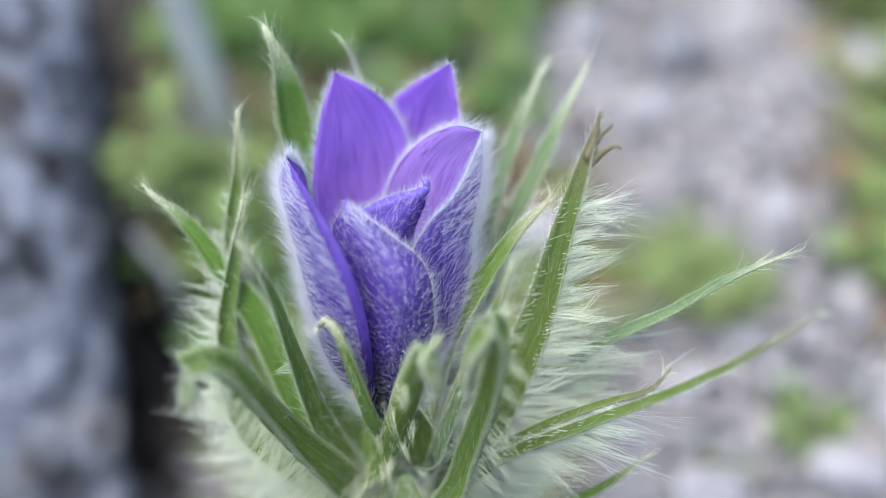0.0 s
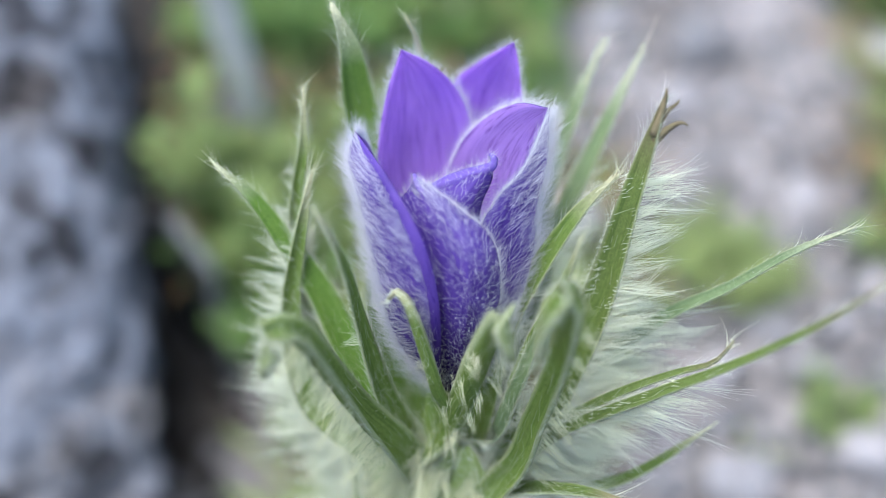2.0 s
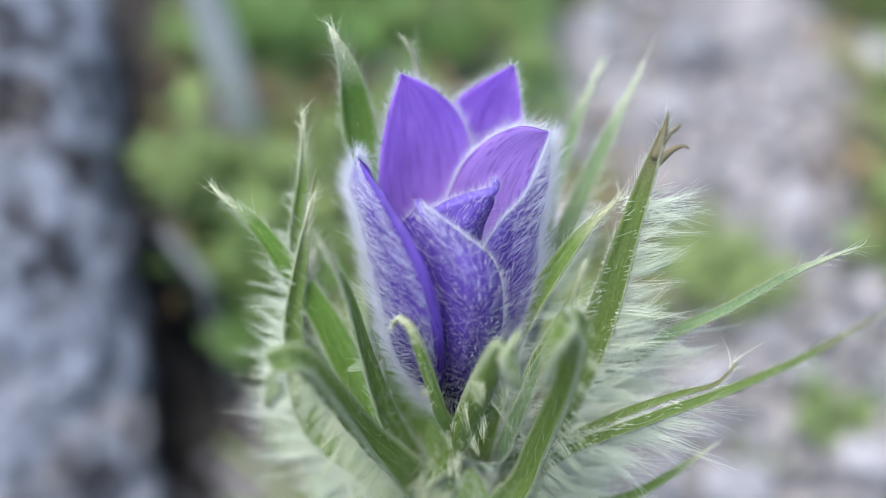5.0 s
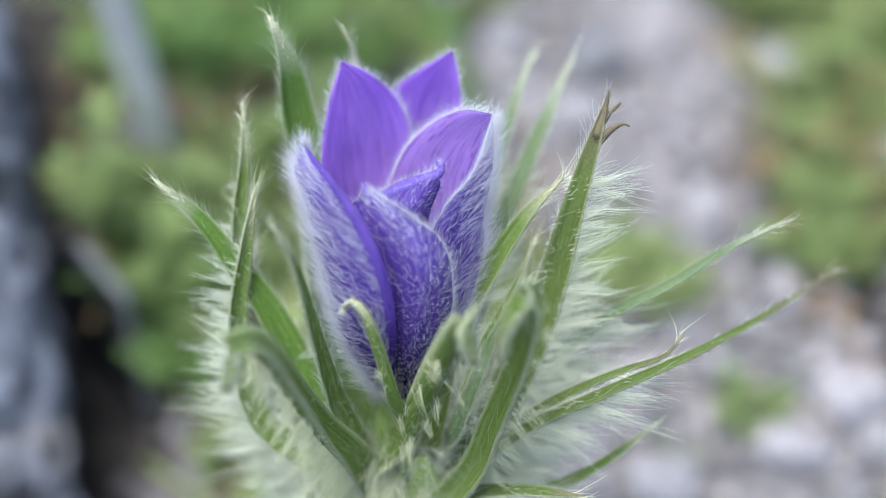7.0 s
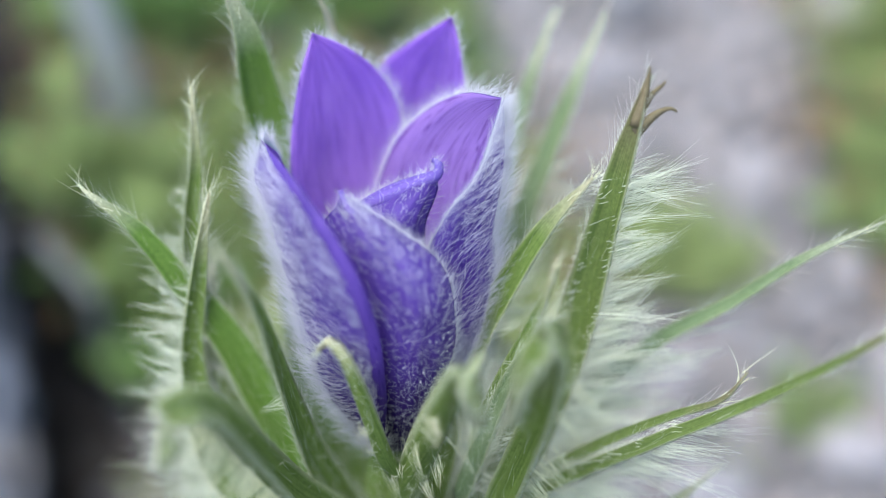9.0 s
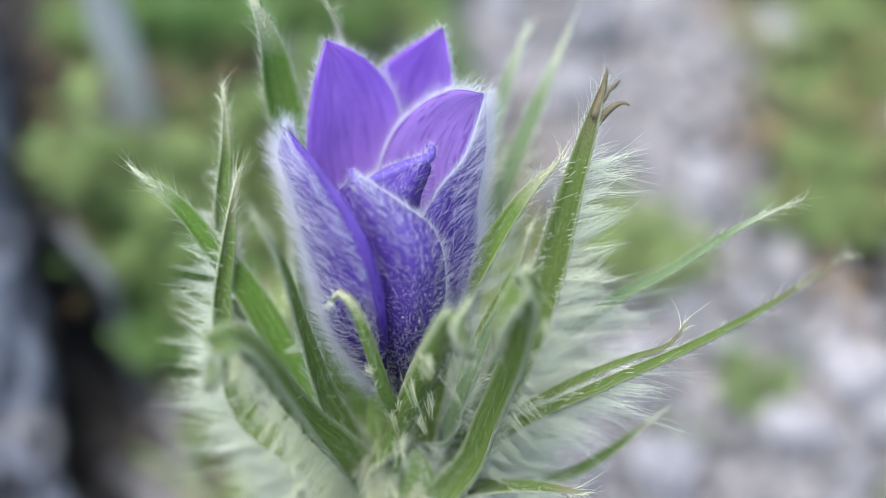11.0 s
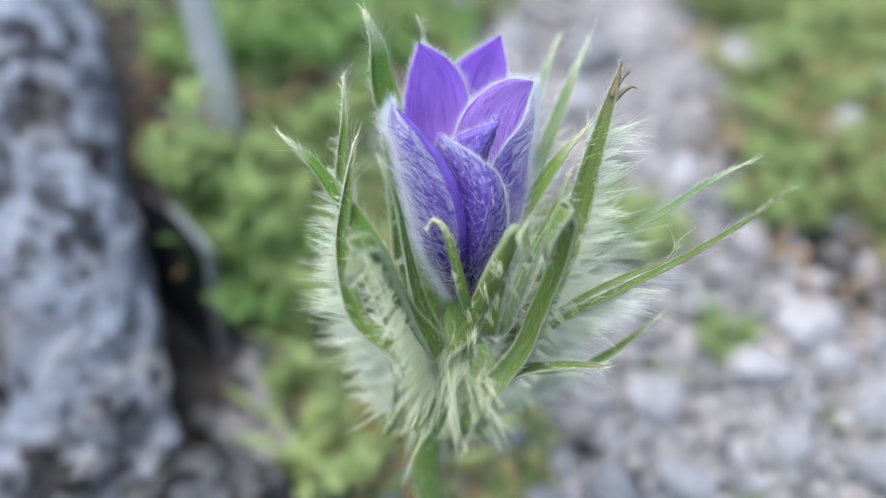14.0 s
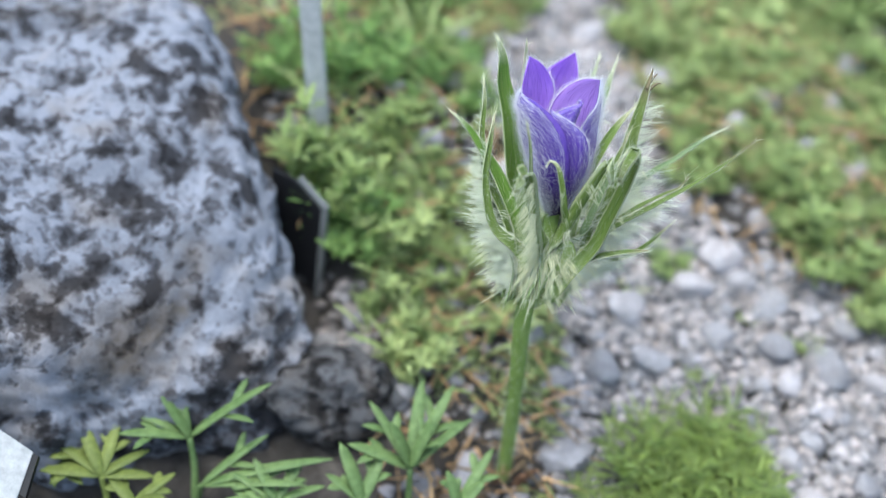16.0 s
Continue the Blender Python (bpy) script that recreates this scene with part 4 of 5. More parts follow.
def build_panel():
    base = (-6.8, 4.6, ground_z(-6.8, 4.6))
    th = thing("garden_panel", base, "black standing panel with a grey metal edge", "panel")
    z = ground_z(-6.5, 4.5) - 3.0
    v, f = prism([(-7.9, 5.25, z), (-6.28, 4.3, z), (-6.28, 4.3, 5.05), (-7.1, 4.8, 5.75), (-7.9, 5.25, 5.9)], 0.12, (0.45, 0.75, 0))
    link_mesh("panel", v, f, BLACK, th, "black panel", smooth=False, origin=base)
    v, f = prism([(-6.28, 4.3, z), (-6.14, 4.19, z), (-6.14, 4.19, 5.15), (-6.28, 4.3, 5.1)], 0.2, (0.45, 0.75, 0))
    link_mesh("edge_strip", v, f, EDGE_GREY, th, "grey metal edge", smooth=False, origin=base)
    v, f = prism([(-6.28, 4.3, 5.05), (-6.14, 4.19, 5.15), (-7.05, 4.75, 5.92), (-7.1, 4.8, 5.75)], 0.2, (0.45, 0.75, 0))
    link_mesh("edge_strip", v, f, EDGE_GREY, th, "grey metal edge", smooth=False, origin=base)


build_panel()


def build_post():
    """A stake bent from sheet metal: a face and a narrow flange."""
    x, y = -6.2, 8.0
    z = ground_z(x, y) - 1
    th = thing("stake", (x, y, z + 1), "slim pale grey metal stake stuck upright in the grass", "stake")
    top = np.array((-2.0, 0.4, 16.0))
    a, b, c = np.array((x - 0.28, y, z)), np.array((x + 0.36, y - 0.1, z)), np.array((x + 0.44, y + 0.2, z))
    v, f = prism([a, b, b + top, a + top], 0.05, (0.1, 1.0, 0))
    link_mesh("face", v, f, METAL_GREY, th, smooth=False, origin=(x, y, z + 1))
    v, f = prism([b, c, c + top, b + top], 0.05, (-1.0, 0.2, 0))
    link_mesh("flange", v, f, METAL_GREY, th, smooth=False, origin=(x, y, z + 1))


build_post()


def build_label():
    base = (-16.0, -3.4, ground_z(-16.0, -3.4) - 0.2)
    th = thing("plant_label", base, "bent white metal plant label with a dark folded edge", "label")
    face = [(-17.64, -1.93, 3.58), (-14.30, -3.66, 2.30), (-14.70, -4.95, 1.45), (-17.90, -3.56, 2.35)]
    v, f = prism(face, 0.06, (0.1, 0.5, -0.85))
    link_mesh("face", v, f, METAL_WHITE, th, "white face", smooth=False, origin=base)
    v, f = prism([(-14.30, -3.66, 2.30), (-14.16, -3.74, 2.22), (-14.42, -4.70, 1.55), (-14.60, -4.62, 1.62)], 0.25, (0.1, 0.5, -0.85))
    link_mesh("folded_edge", v, f, BLACK, th, "dark folded edge", smooth=False, origin=base)
    v, f = tube([base, (-16.1, -3.3, 1.2), (-16.2, -3.1, 2.5)], [0.15, 0.15, 0.15], 8, 6)
    link_mesh("spike", v, f, METAL_GREY, th, "grey metal spike", origin=base)


build_label()


# ---- leafy plants at the foot of the boulder ----
def blade(base, way, length, width, lift, bend, count=9):
    """A lance-shaped leaflet with a folded midrib, as vertices and faces."""
    way = unit(np.array(way, float))
    side = unit(np.cross(way, (0, 0, 1.0)))
    up = np.cross(side, way)
    s = np.linspace(0, 1, count)
    c = np.array(base, float) + length * (s[:, None] * way + (lift * s - bend * s**2)[:, None] * up)
    w = width / 2 * (1.75 * s**0.5 * (1 - s) ** 0.6 + 0.06)
    grid = np.stack([c - side * w[:, None] + up * w[:, None] * 0.35, c, c + side * w[:, None] + up * w[:, None] * 0.35], 1)
    return sheet(grid, 0.03, np.repeat(np.broadcast_to(up, (count, 3))[:, None], 3, 1))


def herb(base, leaves, label, mat, width=0.46):
    """A low herb: each leaf is a stalk that ends in a node with several narrow lobes."""
    th = thing("leafy_herb", base, label, "plant", "leafy herbs")
    for node, tips in leaves:
        b, k = np.array(base, float), np.array(node, float)
        v, f = tube([tuple(b), tuple((b + k) / 2 + np.array((0.05, 0.1, 0.15))), node], [0.13, 0.11, 0.09], 8, 10)
        stalk = link_mesh("leaf_stalk", v, f, mat, th, origin=base)
        for q, tip in enumerate(tips):
            d = np.array(tip, float) - k
            ln = np.linalg.norm(d)
            v, f, uv = blade(k - unit(d) * 0.05, d, ln, width * (0.6 + 0.25 * ((q * 37) % 10) / 10), 0.12, 0.12)
            # small side teeth along the lobe
            across = unit(np.cross(d, (0, 0, 1.0)))
            for at_s, hand in ((0.40, 1), (0.52, -1)) if q % 2 == 0 else ():
                v2, f2, _ = blade(k + d * at_s * 0.97, unit(d) * 0.8 + across * hand * 0.75, ln * (0.55 - 0.35 * at_s), width * 0.5, 0.15, 0.2, 6)
                f = f + [[p + len(v) for p in poly] for poly in f2]
                v = np.vstack([v, v2])
            lobe = link_mesh("lobe", v, f, mat, stalk, origin=node)


herb((-9.88, -2.89, ground_z(-9.88, -2.89) - 0.3), [
    ((-10.09, -2.09, 1.21), [(-10.68, -0.60, 2.38), (-10.99, -1.40, 2.29), (-7.70, -1.46, 2.98), (-12.60, -1.11, 1.64), (-12.20, -2.30, 1.57)]),
    ((-9.70, -3.14, 0.25), [(-7.71, -2.16, 1.52), (-5.81, -3.22, 1.65), (-6.58, -3.92, 1.26)]),
], "light green herb with long narrow leaf lobes before the boulder", LEAF, 0.52)
herb((-14.4, -2.2, ground_z(-14.4, -2.2) - 0.3), [
    ((-14.57, -1.95, 0.2), [(-15.52, -0.67, 1.0), (-13.56, -1.52, 0.9), (-12.49, -2.36, 0.7), (-15.68, -2.12, 0.5), (-13.06, -3.29, 0.4)]),
], "yellowish green herb with broad leaf lobes before the boulder", OLIVE_LEAF, 0.6)
herb((-12.4, -3.6, ground_z(-12.4, -3.6) - 0.3), [
    ((-12.6, -3.0, 0.5), [(-14.2, -1.9, 0.9), (-13.4, -1.4, 1.3), (-12.2, -1.4, 1.2), (-11.2, -2.3, 0.9), (-14.4, -2.9, 0.6), (-11.0, -3.1, 0.6)]),
    ((-11.6, -3.9, 0.3), [(-10.4, -3.0, 0.7), (-10.6, -3.9, 0.6), (-12.4, -3.0, 0.5)]),
], "olive green herb with spreading leaf lobes beside the label", OLIVE_LEAF, 0.6)
herb((-15.2, -1.6, ground_z(-15.2, -1.6) - 0.3), [
    ((-15.3, -1.2, 0.9), [(-16.4, -0.4, 1.5), (-15.2, 0.1, 1.8), (-14.2, -0.5, 1.6), (-13.8, -1.4, 1.2), (-16.6, -1.6, 1.1)]),
], "olive green herb with leaf lobes at the boulder's foot", OLIVE_LEAF, 0.6)
herb((-7.4, -4.4, ground_z(-7.4, -4.4) - 0.3), [
    ((-7.5, -4.0, 0.6), [(-8.9, -3.2, 1.0), (-8.2, -2.9, 1.3), (-6.7, -2.9, 1.2), (-6.0, -3.7, 1.0), (-9.2, -4.2, 0.8)]),
], "fresh green herb with narrow leaf lobes on dark soil", LEAF, 0.5)
herb((-3.52, -3.74, ground_z(-3.52, -3.74) - 0.3), [
    ((-3.54, -3.28, 1.31), [(-4.81, -1.63, 2.51), (-3.19, -1.20, 3.09), (-2.22, -1.40, 3.08), (-1.73, -2.54, 2.78), (-5.48, -2.82, 1.88), (-4.24, -2.64, 2.71), (-2.84, -2.66, 3.01)]),
    ((-4.97, -4.13, 0.76), [(-6.08, -3.47, 1.29), (-5.69, -2.75, 1.92), (-4.33, -2.95, 1.68)]),
    ((-2.16, -4.49, 0.98), [(-1.08, -3.14, 2.21), (-1.37, -4.03, 1.72), (-2.54, -3.71, 1.83)]),
], "fresh green herb with many leaf lobes beside the flower stem", LEAF, 0.62)


def grass_tuft(x, y, blades, tall, seed):
    """A tuft of upright grass blades, each one arched over."""
    g = np.random.default_rng(seed)
    z = ground_z(x, y) - 0.2
    th = thing("grass_tuft", (x, y, z), "yellowish green tuft of narrow grass blades beside the boulder", "grass", "grass tufts")
    for k in range(blades):
        a = 6.283 * k / blades + g.normal() * 0.4
        foot = np.array((x + 0.25 * np.cos(a), y + 0.25 * np.sin(a), z))
        way = np.array((np.cos(a) * 0.55, np.sin(a) * 0.55, 1.0 + 0.4 * g.random()))
        v, f, _ = blade(foot, way, tall * (0.65 + 0.5 * g.random()), 0.16 + 0.06 * g.random(), 0.1, 0.25 + 0.3 * g.random(), 10)
        link_mesh("grass_blade", v, f, WEED_BRIGHT if k % 3 else WEED, th, origin=tuple(foot))


for x, y, blades, tall, seed in ((-3.4, 1.2, 8, 2.3, 1), (-2.4, 2.0, 7, 2.1, 2), (-4.3, 2.3, 6, 1.9, 3), (-1.7, 3.4, 7, 2.0, 4), (-3.2, 3.4, 7, 2.2, 5), (-2.6, 0.4, 6, 1.9, 6), (-6.0, 9.0, 7, 2.4, 7), (-3.6, 7.4, 8, 2.4, 8), (-0.9, 1.6, 7, 1.7, 9), (-0.6, 5.2, 8, 2.3, 10), (-2.2, 6.0, 8, 2.5, 11), (-1.4, 8.6, 9, 2.6, 12), (-4.6, 10.6, 9, 2.6, 13), (-2.6, 11.8, 9, 2.7, 14), (-6.8, 12.4, 9, 2.8, 15), (-4.2, 14.6, 9, 2.8, 16)):
    grass_tuft(x, y, blades, tall, seed)


# ---- low weeds: many fine divided leaves in a cushion ----
def weed_mesh(name, spread, height, shoots, mat, seed, slim):
    """Shoots with whorls of narrow leaves; slim gives a leaf's length to the shoot's height, and its half breadth."""
    g = np.random.default_rng(seed)
    vs, fs, n = [], [], 0
    for _ in range(shoots):
        a, r = g.random() * 2 * np.pi, spread * math.sqrt(g.random()) * 0.75
        base = np.array((np.cos(a) * r, np.sin(a) * r, 0.0))
        lean = np.array((np.cos(a), np.sin(a), 0)) * (0.25 + 0.5 * g.random()) + g.normal(size=3) * 0.15
        h = height * (0.5 + 0.6 * g.random()) * (1 - 0.45 * r / spread)
        way = unit(lean + np.array((0, 0, 1.1)))
        nodes = 3
        for k in range(nodes):
            s = (k + 1.2) / (nodes + 0.2)
            p = base + way * h * s + lean * 0.25 * h * s * s
            turn = g.random() * 6.28
            per = 6 if k < nodes - 1 else 8
            for q in range(per):
                a2 = turn + q * 6.283 / per + 0.3 * g.normal()
                rise = (0.15 if k < nodes - 1 else 0.5) + 0.5 * g.random()
                d = unit(np.array((np.cos(a2), np.sin(a2), rise)) + way * 0.3)
                ln = height * slim[0] * (0.7 + 0.6 * g.random()) * (1.15 - 0.35 * s)
                side = unit(np.cross(d, (0.1, 0.2, 1))) * ln * slim[1]
                midp = p + d * ln * 0.55 + np.array((0, 0, 0.07 * ln))
                vs += [p - side * 0.3, p + side * 0.3, midp + side, p + d * ln - np.array((0, 0, 0.1 * ln)), midp - side]
                fs.append([n, n + 1, n + 2, n + 3, n + 4])
                n += 5
        side = unit(np.cross(way, (1, 0.3, 0))) * 0.03
        top = base + way * h + lean * 0.25 * h
        mid = base + way * h * 0.5 + lean * 0.06 * h
        vs += [base - side, base + side, mid + side * 0.8, top, mid - side * 0.8]
        fs.append([n, n + 1, n + 2, n + 3, n + 4])
        n += 5
    me = bpy.data.meshes.new(name)
    me.from_pydata((np.array(vs) * CM).tolist(), [], fs)
    me.materials.append(mat)
    return me


SHOOTS = [[weed_mesh("shoot", r, h, n, m, sd + k, slim) for k in range(3)] for r, h, n, m, sd, slim in (
    (1.0, 1.4, 5, WEED, 11, (0.55, 0.10)), (1.2, 1.2, 6, WEED, 17, (0.6, 0.095)), (0.9, 1.8, 4, WEED_BRIGHT, 23, (0.46, 0.10)), (1.4, 1.9, 7, FEATHER, 29, (0.62, 0.035)), (0.9, 1.8, 5, WEED_DEEP, 35, (0.44, 0.10)))]
WORDS = ("low green weed with fine divided leaves", "spreading yellowish green weed with fine leaves", "fresh green weed with feathery upright shoots", "bright green feathery cushion beside the gravel", "deep green weed with feathery upright shoots")
weed_turn = np.random.default_rng(61)


def put_weed(k, x, y, scale=1.0, turn=0.0, lift=-0.1):
    """A weed: a cushion of several leafy shoots."""
    ob = new("weed")
    ob.empty_display_size = 0.01
    ob.matrix_world = Matrix.Translation((x * CM, y * CM, (ground_z(x, y) - 0.15 + lift) * CM)) @ Matrix.Rotation(turn, 4, "Z") @ Matrix.Scale(scale, 4)
    for q in range(5):
        a, r = turn + q * 1.2566, (0.75 if q else 0.0) * (1.4 if k == 3 else 1.0)
        sh = new("shoot", SHOOTS[k][q % 3])
        sh.parent = ob
        sh["kind"] = "stuff"
        sh.matrix_basis = Matrix.Translation((math.cos(a) * r * CM, math.sin(a) * r * CM, 0)) @ Matrix.Rotation(weed_turn.random() * 6.28, 4, "Z") @ Matrix.Scale(0.75 + 0.45 * weed_turn.random(), 4)
    return tagged(ob, WORDS[k], "plant", "low weeds")


def gravel_amount(x, y):
    """How much of the ground is bare gravel, 0 to 1."""
    left = np.interp(y, (-4, 1, 6, 9, 11, 12.5, 13.5, 16.6, 20), (0.9, 1.1, 1.6, 0.2, -1.8, -1.2, 0.0, 1.5, 2.5))
    right = np.interp(y, (-4, 1, 2, 3.9, 5.4, 7.5, 9.5, 13, 17, 20), (17, 15.5, 15, 13.3, 9.4, 6.9, 6.8, 6.8, 6.4, 5.8))
    e = 0.8 * fbm((x, y, 3), 0.4, 2)
    return max(0.0, min(1.0, (x - left + e) / 1.2)) * max(0.0, min(1.0, (right - x + e) / 1.5))


def in_rock(x, y):
    r, t = (x + 16.25) * 0.88 + (y - 3.45) * 0.48, -(x + 16.25) * 0.48 + (y - 3.45) * 0.88
    if t < 0:
        t += 0.36 * (r - 3)
    return (r / 9.0) ** 4 + (t / 7.8) ** 4 < 1.0


def beside_rock(x, y):
    """The boulder's ground and the strip along its flank, left bare so dark soil stands for shade."""
    return any(in_rock(x - k, y - 0.3 * k) for k in (0, 0.6, 1.2, 1.8))


def by_panel(x, y):
    """The bare strip before the black panel."""
    return -11 < x < -5.3 and y < 4.7


for x, y, sc in ((5.0, -2.5, 1.0), (6.4, -3.1, 0.9), (4.0, -3.4, 0.7), (6.9, -1.9, 0.65), (5.6, -4.4, 0.9)):
    put_weed(3, x, y, sc, x)
g2 = np.random.default_rng(21)
placed = 0
while placed < 240:
    x, y = -12 + 34 * g2.random(), -5 + 30 * g2.random()
    if beside_rock(x, y) or gravel_amount(x, y) > 0.15 or (x + 0.2) ** 2 + (y + 2.1) ** 2 < 1.5 or by_panel(x, y):
        continue
    if (y < 0.5 and x < -1) or (x < -3.8 and g2.random() < 0.55) or (x < 1.5 and g2.random() < (0.62 if y < 6 else 0.35)):
        continue
    # towards the boulder the weeds take the deep green, painting in the shade behind it
    put_weed(4 if x < -4.5 or (x < 0.5 and g2.random() < (0.12 if y < 8 else 0.5)) else int(g2.integers(0, 3)), x, y, 0.5 + 0.6 * g2.random() ** 1.5, g2.random() * 6.28)
    placed += 1
for k, x, y, sc in ((4, -4.7, 5.0, 0.9), (0, -4.1, 4.2, 0.8), (4, -5.0, 6.0, 1.0), (2, -3.7, 5.5, 0.9), (2, -4.3, 3.4, 0.6), (4, -5.6, 5.4, 0.8), (2, -3.3, 4.6, 0.7), (2, -5.5, 7.0, 1.2), (0, -6.0, 7.2, 1.0), (2, -4.9, 6.2, 0.8), (1, 3.2, 7.4, 0.75), (0, 4.3, 7.0, 0.6), (2, 7.4, 8.0, 0.8), (1, 2.4, 6.6, 0.5), (1, 4.6, 4.0, 0.3), (1, 10.5, 2.2, 0.35), (2, 6.0, 4.6, 0.5), (1, 8.8, 3.0, 0.3), (1, 6.4, 1.2, 0.3)):
    put_weed(k, x, y, sc, x)


def build_ground_cover():
    """Small leaves that fill the green stretches between the weeds."""
    g = np.random.default_rng(71)
    vs, fs, n = [], [], 0
    made = 0
    while made < 15000:
        x, y = -12 + 34 * g.random(), -5 + 28 * g.random()
        if beside_rock(x, y) or gravel_amount(x, y) > 0.3 or (y < 0.5 and x < -2) or by_panel(x, y) or (x < 0.5 and g.random() < (0.85 if x < -3.8 else 0.5)) or fbm((x, y, 9), 0.5, 2) < 0.0:
            continue
        p = np.array((x, y, ground_z(x, y) - 0.1 + 0.35 * g.random()))
        q = g.random() * 6.28
        d = unit(np.array((np.cos(q), np.sin(q), 0.2 + 0.9 * g.random())))
        ln = 0.25 + 0.65 * g.random()
        side = unit(np.cross(d, (0.1, 0.2, 1))) * ln * 0.085
        mid = p + d * ln * 0.5 + np.array((0, 0, 0.05 * ln))
        vs += [p - side * 0.3, p + side * 0.3, mid + side, p + d * ln - np.array((0, 0, 0.1 * ln)), mid - side]
        fs.append([n, n + 1, n + 2, n + 3, n + 4])
        n += 5
        made += 1
    ob = link_mesh("ground_cover", np.array(vs), fs, WEED, kind="stuff", label="low yellowish green leaves covering the soil", smooth=False)
    tagged(ob, category="plants")


build_ground_cover()


# ---- dry needles and stalks ----
def build_litter():
    g = np.random.default_rng(31)
    n = 2100
    x, y = -9 + 24 * g.random(n), -5 + 24 * g.random(n)
    keep = np.array([not in_rock(a, b) and not (a < -4.2 and b < 5.6) and gravel_amount(a, b) < 0.15 + 0.5 * g.random() for a, b in zip(x, y)])
    x, y = x[keep], y[keep]
    z = np.array([ground_z(a, b) for a, b in zip(x, y)])
    way = g.normal(size=(len(x), 3)) * np.array((1, 1, 0.12)) + np.array((0, 0, 0.1))
    v, f = hair_mesh(np.stack([x, y, z + 0.1 + 0.7 * g.random(len(x)) ** 2], 1), way, 0.7 + 1.6 * g.random(len(x)), g.normal(size=(len(x), 3)) * 0.08, 0.045 + 0.03 * g.random(len(x)), 3)
    ob = link_mesh("dry_needles", v, f, DRY, kind="stuff", label="scattered orange brown dry needles and stalks")
    tagged(ob, category="litter")


build_litter()


# ---- gravel ----
def pebble_shape(seed, points=26):
    """An angular, worn stone: the hull of random points on a flat ellipsoid, with its corners eased."""
    g = np.random.default_rng(900 + seed)
    p = unit(g.normal(size=(points, 3))) * (0.82 + 0.3 * g.random((points, 1)))
    p *= np.array((1.0, 0.62 + 0.3 * g.random(), 0.42 + 0.28 * g.random()))
    bm = bmesh.new()
    for q in p:
        bm.verts.new(q)
    bmesh.ops.convex_hull(bm, input=bm.verts[:])
    loose = [v for v in bm.verts if not v.link_faces]
    bmesh.ops.delete(bm, geom=loose, context="VERTS")
    if points > 20:
        bmesh.ops.bevel(bm, geom=bm.edges[:], offset=0.05, segments=1, affect="EDGES")
    bm.verts.index_update()
    v = np.array([tuple(q.co) for q in bm.verts])
    f = [[q.index for q in t.verts] for t in bm.faces]
    bm.free()
    return v, f


def build_grit():
    g = np.random.default_rng(41)
    shapes = [pebble_shape(60 + k, 11) for k in range(6)]
    vs, fs, n = [], [], 0
    made = 0
    while made < 13000:
        x, y = -8 + 32 * g.random(), -6 + 26 * g.random()
        bare = 0.75 if -8 < x < -4.2 and 0.4 < y < 4.2 else gravel_amount(x, y)
        # no grit before the boulder's foot: bare dark soil stands in for the shadow there
        if in_rock(x, y) or (x < -3.5 and y < 0.3) or g.random() > 0.12 + 0.88 * bare:
            continue
        v, f = shapes[int(g.integers(0, 6))]
        r = 0.12 + 0.28 * g.random() ** 2
        a = g.random() * 6.28
        rot = np.array([[np.cos(a), -np.sin(a), 0], [np.sin(a), np.cos(a), 0], [0, 0, 1]])
        vs.append(v @ rot.T * r + np.array((x, y, ground_z(x, y) - 0.12 + 0.2 * g.random())))
        fs += [[n + k for k in q] for q in f]
        n += len(v)
        made += 1
    ob = link_mesh("fine_gravel", np.vstack(vs), fs, GRIT, kind="stuff", label="fine grey and pinkish gravel between the pebbles")
    tagged(ob, category="gravel")


build_grit()


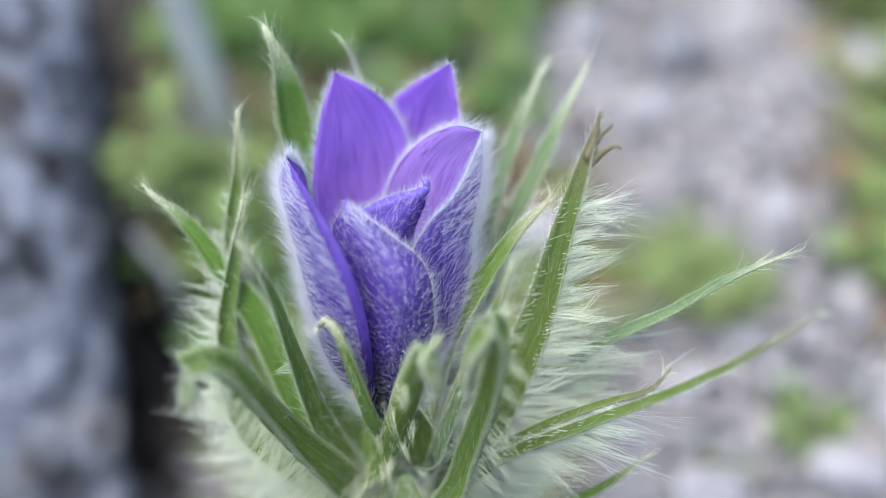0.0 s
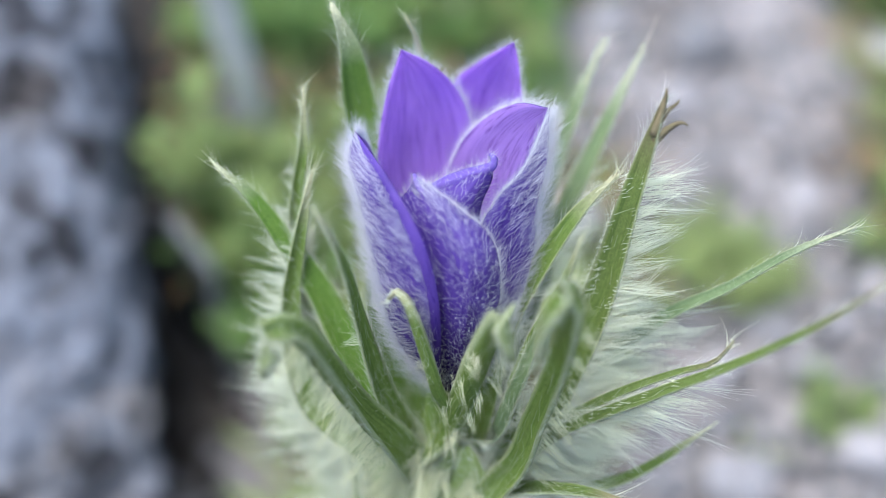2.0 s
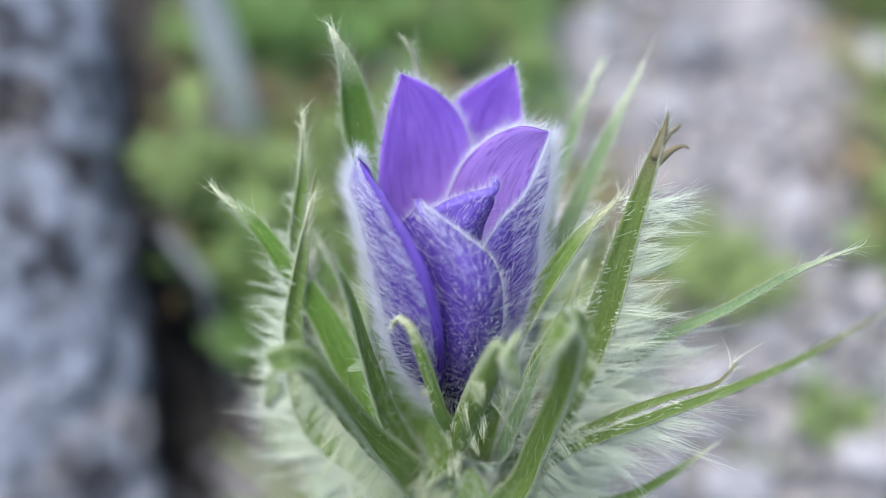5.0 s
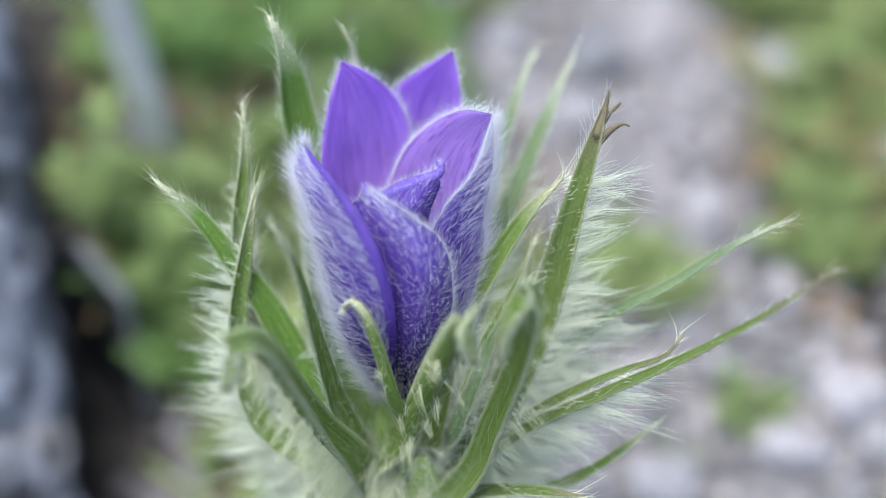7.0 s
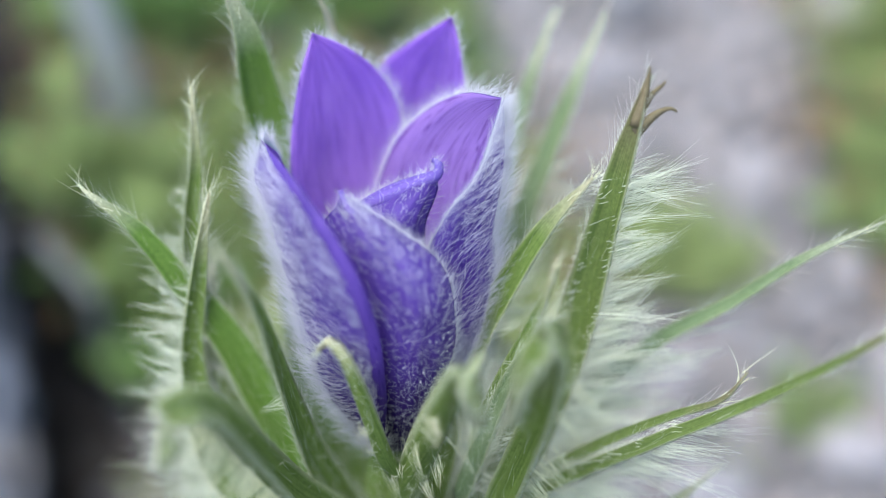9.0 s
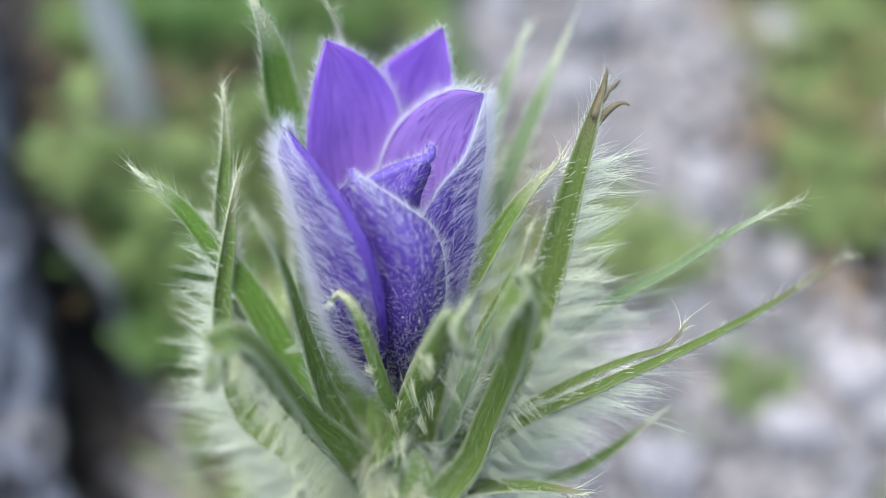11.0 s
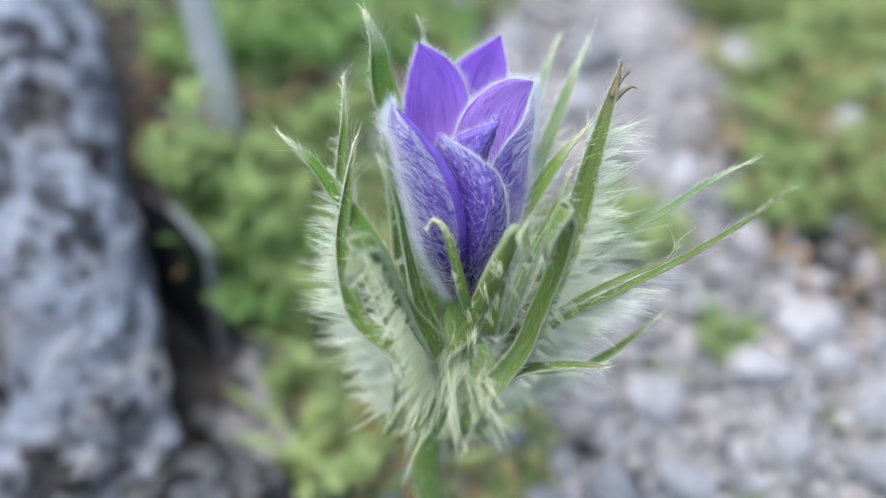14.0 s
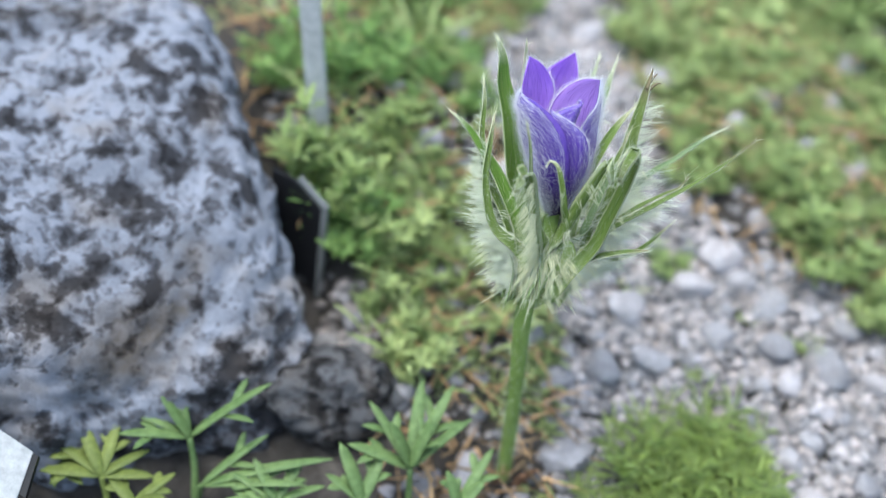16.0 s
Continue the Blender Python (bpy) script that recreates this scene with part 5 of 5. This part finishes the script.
def build_pebbles():
    g = np.random.default_rng(51)
    meshes = []
    for k in range(12):
        v, f = pebble_shape(k + 1)
        me = bpy.data.meshes.new("pebble")
        me.from_pydata((v * CM).tolist(), [], f)
        me.polygons.foreach_set("use_smooth", [True] * len(f))
        me.materials.append(PEBBLE)
        meshes.append(me)
    spots = []

    def put(x, y, r, sink=0.25):
        ob = new("pebble", meshes[len(spots) % 12])
        ob.parent = GROUND
        ob.matrix_basis = Matrix.Translation((x * CM, y * CM, (ground_z(x, y) - 0.15 + r * sink) * CM)) @ Euler((g.normal() * 0.2, g.normal() * 0.2, g.random() * 6.28)).to_matrix().to_4x4() @ Matrix.Scale(r, 4)
        spots.append((x, y, r))

    for x, y, r in ((-6.5, 2.3, 0.6), (-6.1, 1.4, 0.5), (-5.8, 3.0, 0.65), (-5.4, 1.3, 0.5), (-7.0, 1.2, 0.55), (-7.4, 2.7, 0.5), (-6.6, 3.5, 0.45), (-4.7, 1.4, 0.45), (-6.9, 0.3, 0.45), (-4.9, 3.1, 0.6), (-4.6, 2.3, 0.5), (-5.2, 2.2, 0.45), (-5.3, 3.9, 0.4), (8.0, 5.0, 0.95), (9.4, 1.9, 0.9), (5.0, 1.6, 0.85), (3.3, 1.3, 0.85), (9.3, 3.4, 0.85), (8.4, 4.2, 0.7), (5.0, 8.8, 0.7), (11.2, 1.2, 1.1), (7.4, 2.2, 0.8), (1.7, -1.7, 1.1), (2.6, -2.3, 0.6), (4.4, 3.2, 0.9), (6.6, 3.9, 0.9), (2.5, 12.2, 0.9), (12.2, 2.6, 0.8)):
        put(x, y, r)
    tries = 0
    while len(spots) < 330 and tries < 20000:
        tries += 1
        x, y = -4 + 20 * g.random(), -5 + 20 * g.random()
        if in_rock(x, y) or g.random() > 0.05 + 0.95 * gravel_amount(x, y):
            continue
        r = 0.34 + 0.7 * g.random() ** 1.6
        if (x + 0.2) ** 2 + (y + 2.15) ** 2 < 0.5 or any((x - a) ** 2 + (y - b) ** 2 < (0.8 * (r + c)) ** 2 for a, b, c in spots):
            continue
        put(x, y, r)


build_pebbles()
